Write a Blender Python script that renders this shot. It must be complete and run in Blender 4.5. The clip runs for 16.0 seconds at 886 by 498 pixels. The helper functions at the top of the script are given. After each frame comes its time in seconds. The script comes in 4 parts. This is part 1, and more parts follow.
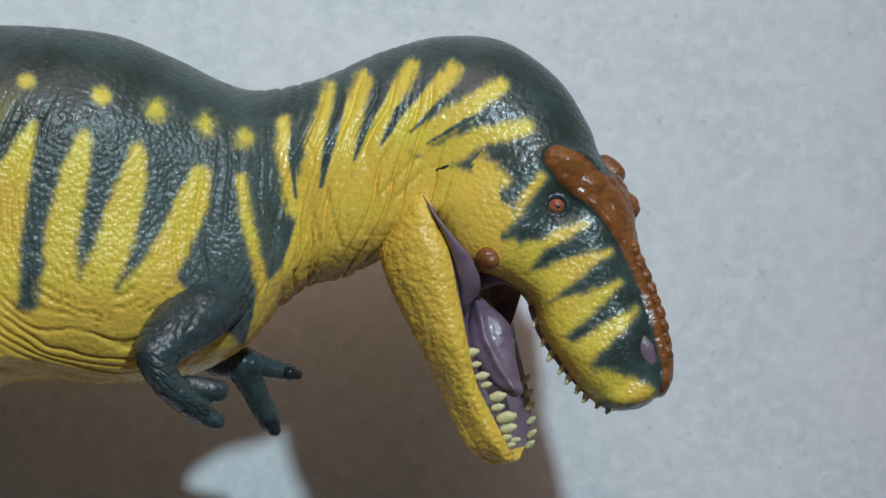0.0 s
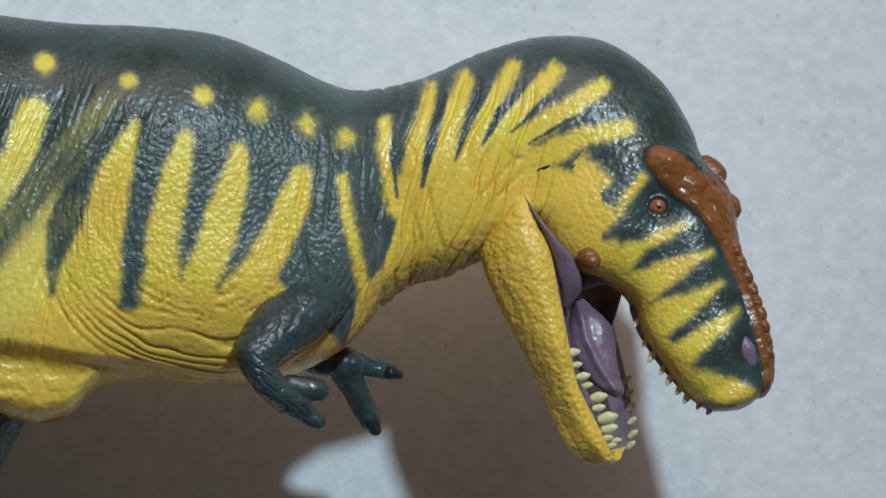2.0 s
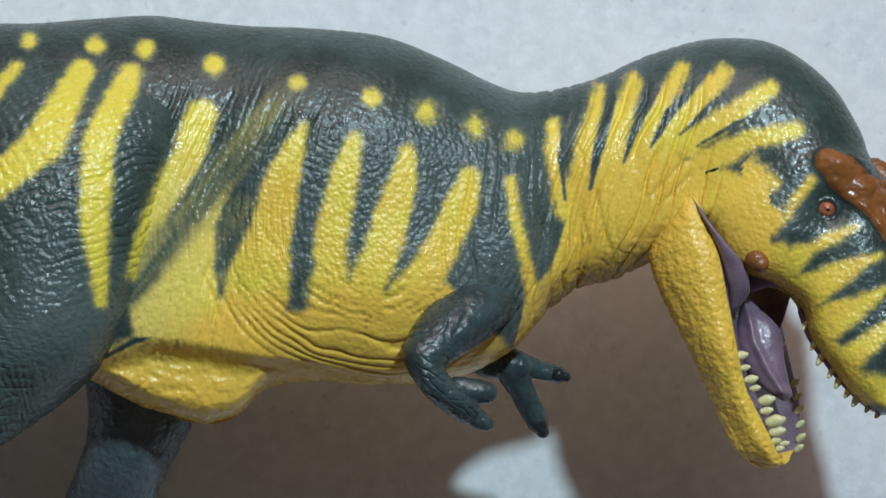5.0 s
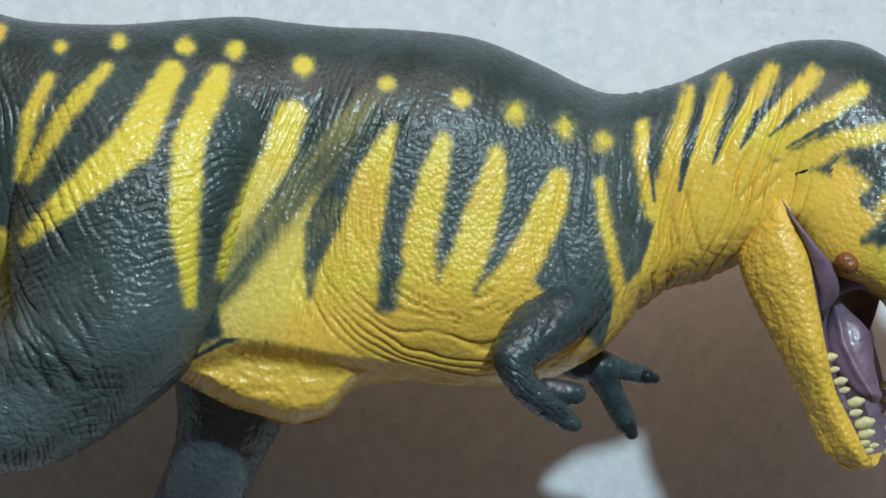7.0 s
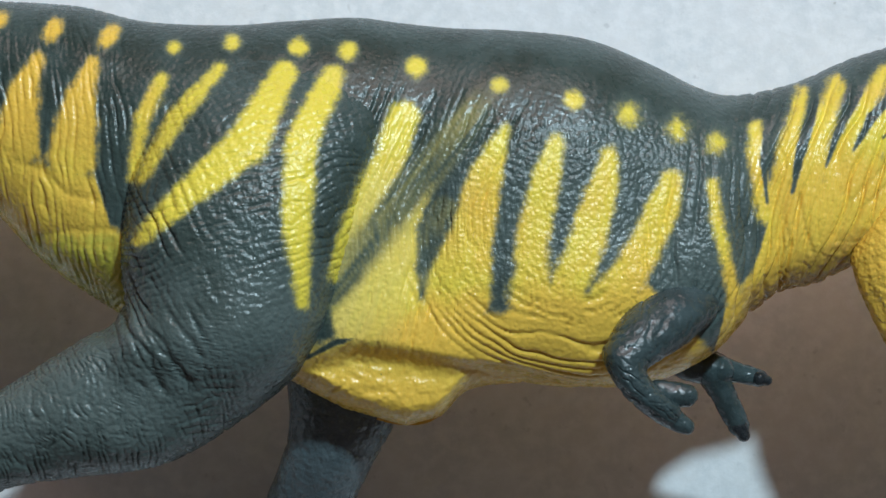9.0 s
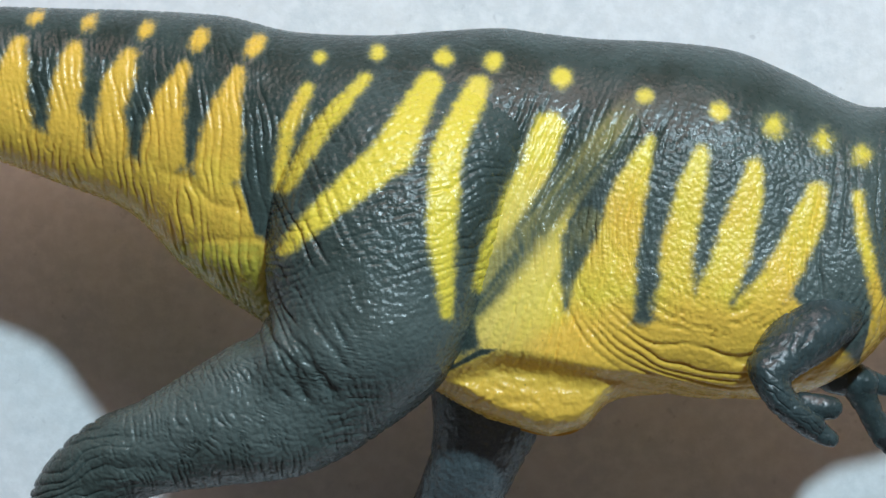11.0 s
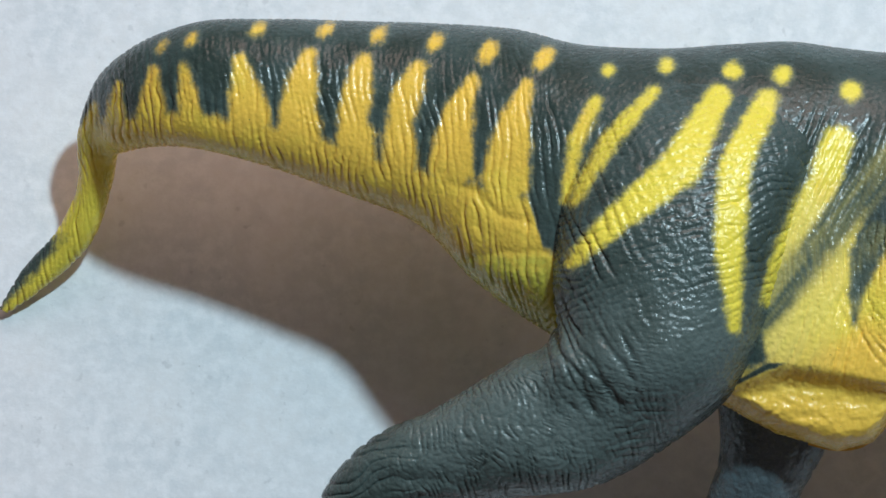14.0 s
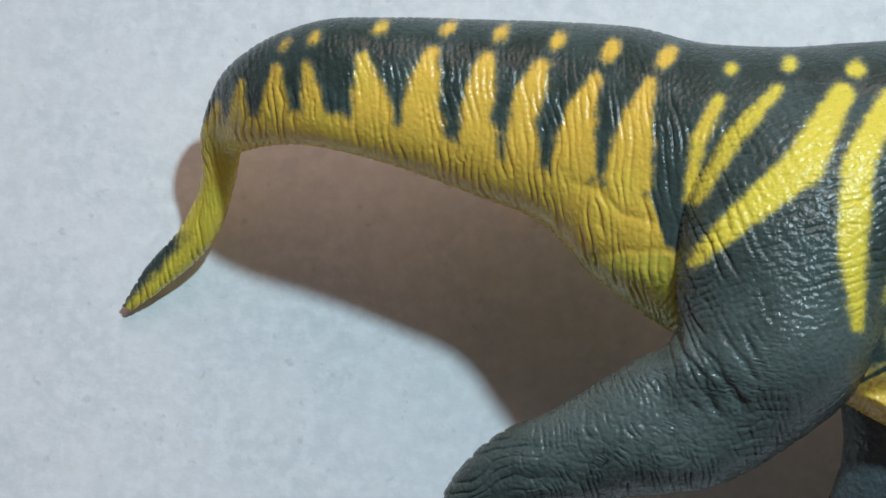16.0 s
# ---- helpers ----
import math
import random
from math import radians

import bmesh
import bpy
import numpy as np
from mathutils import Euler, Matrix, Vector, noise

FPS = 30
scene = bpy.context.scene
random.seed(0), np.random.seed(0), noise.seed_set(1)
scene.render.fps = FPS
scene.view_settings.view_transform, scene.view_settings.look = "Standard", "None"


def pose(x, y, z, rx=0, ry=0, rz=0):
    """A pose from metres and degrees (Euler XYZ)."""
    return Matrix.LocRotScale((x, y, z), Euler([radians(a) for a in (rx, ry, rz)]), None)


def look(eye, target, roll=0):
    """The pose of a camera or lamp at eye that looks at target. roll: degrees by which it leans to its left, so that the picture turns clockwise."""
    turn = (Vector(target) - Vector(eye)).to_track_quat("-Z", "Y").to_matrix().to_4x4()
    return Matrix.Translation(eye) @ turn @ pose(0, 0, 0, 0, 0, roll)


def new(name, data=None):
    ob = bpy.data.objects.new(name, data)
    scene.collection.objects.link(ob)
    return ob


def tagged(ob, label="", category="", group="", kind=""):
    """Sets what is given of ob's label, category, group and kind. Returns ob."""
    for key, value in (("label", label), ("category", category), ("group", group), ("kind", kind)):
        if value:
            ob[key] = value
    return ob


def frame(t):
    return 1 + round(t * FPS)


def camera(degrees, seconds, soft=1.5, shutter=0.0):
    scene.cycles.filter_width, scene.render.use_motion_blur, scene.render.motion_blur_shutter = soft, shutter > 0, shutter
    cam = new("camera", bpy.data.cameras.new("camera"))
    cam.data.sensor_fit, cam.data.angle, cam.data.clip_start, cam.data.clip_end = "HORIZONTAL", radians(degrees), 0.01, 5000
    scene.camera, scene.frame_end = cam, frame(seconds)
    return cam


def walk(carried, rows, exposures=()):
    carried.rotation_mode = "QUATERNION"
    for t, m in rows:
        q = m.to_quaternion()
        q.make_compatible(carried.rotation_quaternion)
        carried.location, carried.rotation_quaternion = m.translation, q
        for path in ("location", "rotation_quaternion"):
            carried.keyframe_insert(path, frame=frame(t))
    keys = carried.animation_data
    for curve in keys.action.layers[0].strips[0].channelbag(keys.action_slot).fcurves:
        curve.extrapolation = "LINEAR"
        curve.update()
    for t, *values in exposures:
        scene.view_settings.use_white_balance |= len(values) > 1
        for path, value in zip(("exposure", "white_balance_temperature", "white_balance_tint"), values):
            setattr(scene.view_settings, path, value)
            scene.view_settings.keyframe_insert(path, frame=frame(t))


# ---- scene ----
# A tripod camera with a long lens pans slowly over a toy dinosaur that lies on a white felt sheet.
cam = camera(11.0, 16.0, soft=1.5)
EYE_HEIGHT = 1.1774
TURNS = [
    (0.0, -0.013, -6.824, -0.406), (0.5, -0.019, -6.526, -0.380), (1.0, -0.021, -6.182, -0.360), (1.5, -0.023, -5.867, -0.320),
    (2.0, -0.025, -5.565, -0.285), (2.5, -0.023, -5.222, -0.260), (3.0, -0.019, -4.848, -0.230), (3.5, -0.016, -4.463, -0.195),
    (4.0, -0.014, -4.116, -0.180), (4.5, -0.012, -3.782, -0.165), (7.0, 0.002, -2.365, -0.060), (7.5, 0.002, -2.060, -0.032),
    (8.0, 0.000, -1.716, 0.000), (8.5, 0.001, -1.355, 0.034), (11.0, 0.142, 0.833, 0.362), (11.5, 0.186, 1.324, 0.423),
    (12.0, 0.223, 1.838, 0.478), (12.5, 0.253, 2.408, 0.518), (13.0, 0.281, 3.066, 0.565), (13.5, 0.306, 3.787, 0.635),
    (14.0, 0.316, 4.413, 0.662), (14.5, 0.316, 4.886, 0.665), (15.0, 0.319, 5.377, 0.690), (15.5, 0.320, 5.756, 0.727),
    (16.0, 0.304, 5.938, 0.748),
]
LIGHTENING = [(0.0, -0.25), (1.5, -0.2), (3.0, -0.1), (4.5, -0.03), (7.0, 0.02), (8.5, 0.1), (11.0, 0.23), (12.5, 0.26), (14.5, 0.24), (16.0, 0.1)]
walk(cam, [(t, pose(0, 0, EYE_HEIGHT, rx, ry, rz)) for t, rx, ry, rz in TURNS], LIGHTENING)

# ---- light: one small cool lamp up and to the side, a dim warm room round it ----
world = bpy.data.worlds.new("room_light")
scene.world = world
world.use_nodes = True
world.node_tree.nodes["Background"].inputs["Color"].default_value = (0.107, 0.091, 0.093, 1)
world.node_tree.nodes["Background"].inputs["Strength"].default_value = 0.72
lamp_data = bpy.data.lights.new("desk_lamp", "SPOT")
lamp_data.energy, lamp_data.color, lamp_data.shadow_soft_size = 76.0, (0.655, 0.885, 1.01), 0.045
lamp_data.spot_size, lamp_data.spot_blend = radians(34), 1.0
lamp = new("desk_lamp", lamp_data)
TOWARDS_LAMP = Vector((0.315, 0.575, 1.0)).normalized()
lamp.matrix_world = look(Vector((-0.03, 0, 0)) + 1.6 * TOWARDS_LAMP, (-0.03, 0, 0))
room_data = bpy.data.lights.new("room_lamp", "AREA")
room_data.shape, room_data.size, room_data.energy, room_data.color = "DISK", 1.8, 21.5, (1.0, 0.66, 0.58)
room_lamp = new("room_lamp", room_data)
room_lamp.matrix_world = look(2.5 * Vector((0.08, 1.4, 1.0)).normalized(), (0, 0, 0))


# ---- materials ----
def nodes_of(name):
    m = bpy.data.materials.new(name)
    m.use_nodes = True
    t = m.node_tree
    return m, t, t.nodes["Principled BSDF"]


def add(t, kind, **values):
    n = t.nodes.new(kind)
    for key, v in values.items():
        n.inputs[key.replace("_", " ")].default_value = v
    return n


def coords(t, scale):
    """Object coordinates in millimetres, stretched by scale."""
    c = t.nodes.new("ShaderNodeTexCoord")
    m = add(t, "ShaderNodeMapping", Scale=tuple(1000 * s for s in scale))
    t.links.new(c.outputs["Object"], m.inputs["Vector"])
    return m.outputs["Vector"]


def noise_tex(t, vec, scale, detail=3.0, rough=0.55):
    n = add(t, "ShaderNodeTexNoise", Scale=scale, Detail=detail, Roughness=rough)
    t.links.new(vec, n.inputs["Vector"])
    return n.outputs["Fac"]


def math_node(t, op, a, b=None):
    n = t.nodes.new("ShaderNodeMath")
    n.operation = op
    for i, v in enumerate((a, b)):
        if v is None:
            continue
        if isinstance(v, (int, float)):
            n.inputs[i].default_value = v
        else:
            t.links.new(v, n.inputs[i])
    return n.outputs[0]


def ranged(t, v, a, b, c=0.0, d=1.0, smooth=True):
    n = t.nodes.new("ShaderNodeMapRange")
    n.interpolation_type = "SMOOTHSTEP" if smooth else "LINEAR"
    t.links.new(v, n.inputs["Value"])
    for key, x in (("From Min", a), ("From Max", b), ("To Min", c), ("To Max", d)):
        n.inputs[key].default_value = x
    return n.outputs["Result"]


def mixed(t, fac, a, b):
    n = t.nodes.new("ShaderNodeMix")
    n.data_type = "RGBA"
    for i, v in ((0, fac), (6, a), (7, b)):
        if isinstance(v, tuple):
            n.inputs[i].default_value = (*v, 1) if len(v) == 3 else v
        elif isinstance(v, float):
            n.inputs[i].default_value = v
        else:
            t.links.new(v, n.inputs[i])
    return n.outputs[2]


def attr(t, name):
    n = t.nodes.new("ShaderNodeAttribute")
    n.attribute_name = name
    return n.outputs["Fac"]


def bumped(t, bsdf, height, distance, strength=1.0):
    b = add(t, "ShaderNodeBump", Strength=strength, Distance=distance)
    t.links.new(height, b.inputs["Height"])
    t.links.new(b.outputs["Normal"], bsdf.inputs["Normal"])


def pebbles(t, vec, scale):
    v = add(t, "ShaderNodeTexVoronoi", Scale=scale)
    v.feature = "SMOOTH_F1"
    v.inputs["Smoothness"].default_value = 0.6
    t.links.new(vec, v.inputs["Vector"])
    return v.outputs["Distance"]


GREEN, GREEN_LIGHT = (0.029, 0.046, 0.039), (0.050, 0.078, 0.072)
LEMON, ORANGE, BUFF = (0.79, 0.655, 0.080), (0.83, 0.535, 0.080), (0.82, 0.66, 0.22)
SLATE_LIGHT = (0.100, 0.135, 0.128)


def painted_skin():
    """Moulded plastic: dark green paint with airbrushed yellow stripes, pebbled and wrinkled, with a satin varnish."""
    m, t, bsdf = nodes_of("painted_skin")
    vec = coords(t, (1, 1, 1))
    edge = math_node(t, "MULTIPLY", math_node(t, "SUBTRACT", noise_tex(t, vec, 1.3, 4.0, 0.7), 0.5), 1.7)
    edge = math_node(t, "ADD", edge, math_node(t, "MULTIPLY", math_node(t, "SUBTRACT", noise_tex(t, vec, 0.32, 2.0), 0.5), 2.4))
    mask = ranged(t, math_node(t, "ADD", attr(t, "stripe"), edge), -1.45, 0.9)
    cloud = noise_tex(t, vec, 0.09, 3.0)
    cell = pebbles(t, vec, 0.8)
    green = mixed(t, ranged(t, cloud, 0.35, 0.68), GREEN, GREEN_LIGHT)
    green = mixed(t, math_node(t, "MULTIPLY", attr(t, "slate"), ranged(t, cloud, 0.2, 0.6, 0.5, 1.0)), green, SLATE_LIGHT)
    warm = math_node(t, "ADD", attr(t, "warm"), math_node(t, "MULTIPLY", math_node(t, "SUBTRACT", cloud, 0.5), 1.1))
    yellow = mixed(t, ranged(t, warm, 0.1, 0.9), LEMON, ORANGE)
    yellow = mixed(t, math_node(t, "MULTIPLY", attr(t, "pale"), 0.6), yellow, BUFF)
    # Yellow turns browner in the gaps between pebbles, broken up by noise.
    gap_mix = math_node(t, "MULTIPLY", ranged(t, cell, 0.55, 0.95), ranged(t, noise_tex(t, vec, 0.35, 2.0), 0.5, 0.75))
    yellow = mixed(t, math_node(t, "MULTIPLY", gap_mix, 0.55), yellow, (0.33, 0.21, 0.03))
    fleck = ranged(t, noise_tex(t, vec, 1.1, 2.0, 0.6), 0.735, 0.77)
    yellow = mixed(t, math_node(t, "MULTIPLY", fleck, 0.8), yellow, (0.07, 0.07, 0.03))
    yellow = mixed(t, math_node(t, "MULTIPLY", attr(t, "moss"), ranged(t, noise_tex(t, vec, 0.3, 3.0), 0.25, 0.6, 0.4, 0.85)), yellow, (0.42, 0.41, 0.06))
    # Yellow mixed towards brown under the neck and along its creases.
    yellow = mixed(t, math_node(t, "MULTIPLY", attr(t, "brown_tint"), ranged(t, noise_tex(t, vec, 0.4, 3.0), 0.3, 0.65, 0.3, 0.8)), yellow, (0.30, 0.16, 0.045))
    halo = ranged(t, math_node(t, "ADD", attr(t, "stripe"), edge), -2.3, -0.9, 0.0, 0.38)
    paint = mixed(t, mask, mixed(t, halo, green, (0.150, 0.185, 0.135)), yellow)
    thin = mixed(t, attr(t, "streak"), (0.080, 0.108, 0.080), (0.31, 0.29, 0.11))
    paint = mixed(t, attr(t, "brushed"), paint, thin)
    brown = mixed(t, ranged(t, noise_tex(t, vec, 0.25, 3.0), 0.3, 0.7), (0.19, 0.066, 0.018), (0.28, 0.105, 0.030))
    paint = mixed(t, ranged(t, math_node(t, "ADD", attr(t, "crest"), math_node(t, "MULTIPLY", edge, 0.25)), -0.3, 0.3), paint, brown)
    bsdf.inputs["Specular IOR Level"].default_value = 0.4
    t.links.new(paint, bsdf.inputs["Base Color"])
    rough = ranged(t, noise_tex(t, vec, 0.5, 3.0), 0.3, 0.7, 0.19, 0.35)
    t.links.new(math_node(t, "ADD", rough, math_node(t, "MULTIPLY", attr(t, "matte"), 0.05)), bsdf.inputs["Roughness"])
    fine = noise_tex(t, vec, 1.3, 3.0, 0.6)
    h = math_node(t, "ADD", math_node(t, "MULTIPLY", cell, -0.5), math_node(t, "MULTIPLY", fine, 0.30))
    h = math_node(t, "ADD", h, math_node(t, "MULTIPLY", noise_tex(t, vec, 0.45, 3.0), 0.4))
    h = math_node(t, "MULTIPLY", h, math_node(t, "ADD", attr(t, "pebble"), 0.2))
    bumped(t, bsdf, h, 0.00056)
    return m


def plain_paint(name, dark, light, rough, scale=0.3, depth=0.0005, cells=0.9):
    m, t, bsdf = nodes_of(name)
    vec = coords(t, (1, 1, 1))
    n = noise_tex(t, vec, scale, 4.0, 0.6)
    t.links.new(mixed(t, ranged(t, n, 0.3, 0.7), dark, light), bsdf.inputs["Base Color"])
    t.links.new(ranged(t, noise_tex(t, vec, 0.8, 2.0), 0.3, 0.7, rough - 0.07, rough + 0.1), bsdf.inputs["Roughness"])
    h = math_node(t, "ADD", math_node(t, "MULTIPLY", pebbles(t, vec, cells), -0.5), noise_tex(t, vec, 0.7, 4.0))
    bumped(t, bsdf, h, depth)
    return m


def felt():
    """White felt with a faint blue cast, matted fibres and small grey flecks."""
    m, t, bsdf = nodes_of("white_felt")
    vec = coords(t, (1, 1, 1))
    soft = noise_tex(t, vec, 0.035, 3.0, 0.6)
    mid = noise_tex(t, vec, 0.22, 4.0, 0.65)
    base = mixed(t, ranged(t, soft, 0.35, 0.65), (0.70, 0.735, 0.76), (0.78, 0.79, 0.80))
    base = mixed(t, ranged(t, mid, 0.35, 0.7), base, (0.83, 0.85, 0.87))
    speck = math_node(t, "MULTIPLY", ranged(t, noise_tex(t, vec, 0.30, 2.0, 0.5), 0.62, 0.74), ranged(t, noise_tex(t, vec, 0.06, 1.0), 0.45, 0.6))
    base = mixed(t, math_node(t, "MULTIPLY", speck, 0.32), base, (0.40, 0.42, 0.44))
    lint = ranged(t, noise_tex(t, vec, 0.42, 1.0, 0.5), 0.80, 0.86)
    base = mixed(t, math_node(t, "MULTIPLY", lint, 0.4), base, (0.25, 0.24, 0.24))
    t.links.new(base, bsdf.inputs["Base Color"])
    bsdf.inputs["Roughness"].default_value = 0.95
    bsdf.inputs["Specular IOR Level"].default_value = 0.15
    h = math_node(t, "ADD", noise_tex(t, vec, 0.5, 5.0, 0.65), math_node(t, "MULTIPLY", soft, 1.5))
    bumped(t, bsdf, h, 0.00025, 0.5)
    return m


SKIN = painted_skin()
SLATE = plain_paint("slate_green_paint", (0.028, 0.045, 0.046), (0.050, 0.077, 0.081), 0.19, 0.12, 0.00032, 0.65)
BROWN = plain_paint("brown_paint", (0.19, 0.066, 0.018), (0.28, 0.105, 0.030), 0.32, 0.2, 0.0003)
MAUVE = plain_paint("mauve_paint", (0.165, 0.110, 0.160), (0.215, 0.155, 0.205), 0.34, 0.2, 0.00012)
IVORY = plain_paint("ivory_paint", (0.62, 0.58, 0.26), (0.78, 0.75, 0.45), 0.35, 0.5, 0.0001)
RED_EYE = plain_paint("orange_red_paint", (0.27, 0.06, 0.025), (0.46, 0.17, 0.09), 0.2, 0.8, 0.0001)
BLACK = plain_paint("black_paint", (0.008, 0.008, 0.008), (0.02, 0.018, 0.016), 0.2, 0.8, 0.0001)
SLATE_BLUE = plain_paint("slate_blue_paint", (0.070, 0.096, 0.104), (0.105, 0.138, 0.148), 0.25, 0.12, 0.0006, 0.6)
CLAW = plain_paint("dark_slate_paint", (0.014, 0.018, 0.021), (0.024, 0.030, 0.034), 0.25, 0.5, 0.0002)
FELT = felt()
WOOD = plain_paint("brown_tabletop", (0.16, 0.10, 0.06), (0.24, 0.16, 0.10), 0.5, 0.02, 0.0002)


# ---- sculpting tools (all tables in millimetres: x along the toy, y across it, z up from the sheet) ----
def curve_through(rows, count):
    """Smooth rows between given ones, evenly spaced along their middle line."""
    p = np.array(rows, float)
    mid = (p[:, 0:2] + p[:, 2:4]) / 2
    step = np.maximum(np.hypot(*np.diff(mid, axis=0).T), 0.4) ** 0.75
    s = np.concatenate([[0], np.cumsum(step)])
    tan = np.gradient(p, s, axis=0)
    u = np.linspace(0, s[-1], count)
    k = np.clip(np.searchsorted(s, u, side="right") - 1, 0, len(s) - 2)
    h = (s[k + 1] - s[k])[:, None]
    x = (u - s[k])[:, None] / h
    return (p[k] * (1 + 2 * x) * (1 - x) ** 2 + tan[k] * h * x * (1 - x) ** 2
            + p[k + 1] * x * x * (3 - 2 * x) + tan[k + 1] * h * x * x * (x - 1))


def skin_grid(rows, nu, nv, square=0.9, belly_square=None):
    """A grid of points nu x nv round the sections (ax, ay, bx, by, z, half depth). belly_square: squareness of the belly side by x."""
    r = curve_through(rows, nu)
    th = np.linspace(0, 2 * math.pi, nv, endpoint=False)
    c, s = np.cos(th), np.sin(th)
    e = np.full((nu, nv), square)
    if belly_square:
        e = np.where(c[None] < 0, np.interp((r[:, 0] + r[:, 2]) / 2, *belly_square)[:, None], e)
    c, s = np.sign(c)[None] * np.abs(c)[None] ** e, np.sign(s)[None] * np.abs(s)[None] ** e
    mid, half = (r[:, 0:2] + r[:, 2:4]) / 2, (r[:, 0:2] - r[:, 2:4]) / 2
    g = np.empty((nu, nv, 3))
    g[:, :, 0:2] = mid[:, None] + half[:, None] * c[..., None]
    g[:, :, 2] = r[:, None, 4] + np.maximum(r[:, None, 5], 0.05) * s
    return g


def normals_of(g):
    du = np.gradient(g, axis=0)
    dv = np.roll(g, -1, axis=1) - np.roll(g, 1, axis=1)
    n = np.cross(dv, du)
    n /= np.maximum(np.linalg.norm(n, axis=2, keepdims=True), 1e-9)
    out = g - g.mean(axis=1, keepdims=True)
    flip = np.sign(np.sum(n * out, axis=(1, 2)))
    return n * np.where(flip == 0, 1, flip)[:, None, None]


def hashed(i, j, k, seed):
    h = (i * 374761393 + j * 668265263 + k * 2147483647 + seed * 974711) & 0x7FFFFFFF
    h = ((h ^ (h >> 13)) * 1274126177) & 0x7FFFFFFF
    return ((h ^ (h >> 16)) & 0xFFFF) / 65535.0


def soft_noise(u, v, w=None, seed=0):
    """Smooth value noise from 0 to 1."""
    w = np.zeros_like(u) if w is None else w
    i, j, k = (np.floor(a).astype(np.int64) for a in (u, v, w))
    fu, fv, fw = u - i, v - j, w - k
    fu, fv, fw = (f * f * (3 - 2 * f) for f in (fu, fv, fw))
    total = 0
    for a in (0, 1):
        for b in (0, 1):
            for c in (0, 1):
                total = total + hashed(i + a, j + b, k + c, seed) * (fu if a else 1 - fu) * (fv if b else 1 - fv) * (fw if c else 1 - fw)
    return total


def ridges(u, v, w, seed):
    """Rounded folds with sharp creases between them, 0 in the creases."""
    a = np.abs(2 * soft_noise(u, v, w, seed) - 1)
    b = np.abs(2 * soft_noise(2.1 * u + 7, 2.1 * v, 2.1 * w, seed + 5) - 1)
    return np.minimum(1, 3.4 * a) * 0.68 + np.minimum(1, 3.4 * b) * 0.32


def folds(u, v, seed, wander=0.8):
    """Long creases across u that run along v, wander and break off: 0 in a crease, 1 on the folds."""
    phase = u + wander * (soft_noise(0.35 * u, v, seed=seed) - 0.5) * 2 + 0.5 * (soft_noise(0.9 * u, 3 * v, seed=seed + 1) - 0.5)
    tri = np.abs(2 * (phase - np.floor(phase)) - 1)
    deep = np.clip(2.6 * soft_noise(0.8 * u + 9, 1.7 * v, seed=seed + 2) - 0.6, 0.05, 1)
    crease = np.exp(-(tri / 0.20) ** 2)
    return 1 - deep * crease - 0.35 * deep * (1 - tri) ** 2


def window(x, a, b, soft):
    """1 between a and b, fading out over soft."""
    f = lambda q: np.clip(q, 0, 1) ** 2 * (3 - 2 * np.clip(q, 0, 1))
    return f((x - a) / soft + 0.5) * f((b - x) / soft + 0.5)


def spot(g, x, y, rx, ry=None):
    return np.exp(-((g[..., 0] - x) / rx) ** 2 - ((g[..., 1] - y) / (ry or rx)) ** 2)


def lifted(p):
    """Raises points by a share of the toy's height there, along the camera's sight lines, so that they keep their place
    in its view. The tail tip and low points stay near the sheet.
    """
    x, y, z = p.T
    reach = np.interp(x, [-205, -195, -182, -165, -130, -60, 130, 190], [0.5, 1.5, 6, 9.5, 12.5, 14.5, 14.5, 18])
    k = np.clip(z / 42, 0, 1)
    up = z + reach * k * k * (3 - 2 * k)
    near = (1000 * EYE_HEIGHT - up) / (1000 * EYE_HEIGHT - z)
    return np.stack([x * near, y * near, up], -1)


def grid_mesh(name, g, close_ends=True):
    nu, nv = g.shape[:2]
    idx = np.arange(nu * nv).reshape(nu, nv)
    quads = np.stack([idx[:-1], np.roll(idx, -1, 1)[:-1], np.roll(idx, -1, 1)[1:], idx[1:]], -1).reshape(-1, 4)
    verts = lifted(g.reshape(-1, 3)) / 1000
    ends = [idx[0][::-1], idx[-1]] if close_ends else []
    me = bpy.data.meshes.new(name)
    me.vertices.add(len(verts))
    me.vertices.foreach_set("co", verts.ravel())
    loops = np.concatenate([quads.ravel(), *ends]).astype(np.int32)
    starts = np.concatenate([np.arange(len(quads)) * 4, [len(quads) * 4 + i * nv for i in range(len(ends))]]).astype(np.int32)
    me.loops.add(len(loops))
    me.loops.foreach_set("vertex_index", loops)
    me.polygons.add(len(starts))
    me.polygons.foreach_set("loop_start", starts)
    me.polygons.foreach_set("use_smooth", np.ones(len(starts), bool))
    me.update(calc_edges=True)
    bm = bmesh.new()
    bm.from_mesh(me)
    if bm.calc_volume(signed=True) < 0:
        bmesh.ops.reverse_faces(bm, faces=bm.faces)
    bm.to_mesh(me)
    bm.free()
    return me


def values_on(me, name, values):
    a = me.attributes.new(name, "FLOAT", "POINT")
    a.data.foreach_set("value", np.ascontiguousarray(values, np.float32).ravel())


def piece(name, me, material, parent, label=""):
    ob = new(name, me)
    if not me.materials:
        me.materials.append(material)
    ob.parent = parent
    return tagged(ob, label)


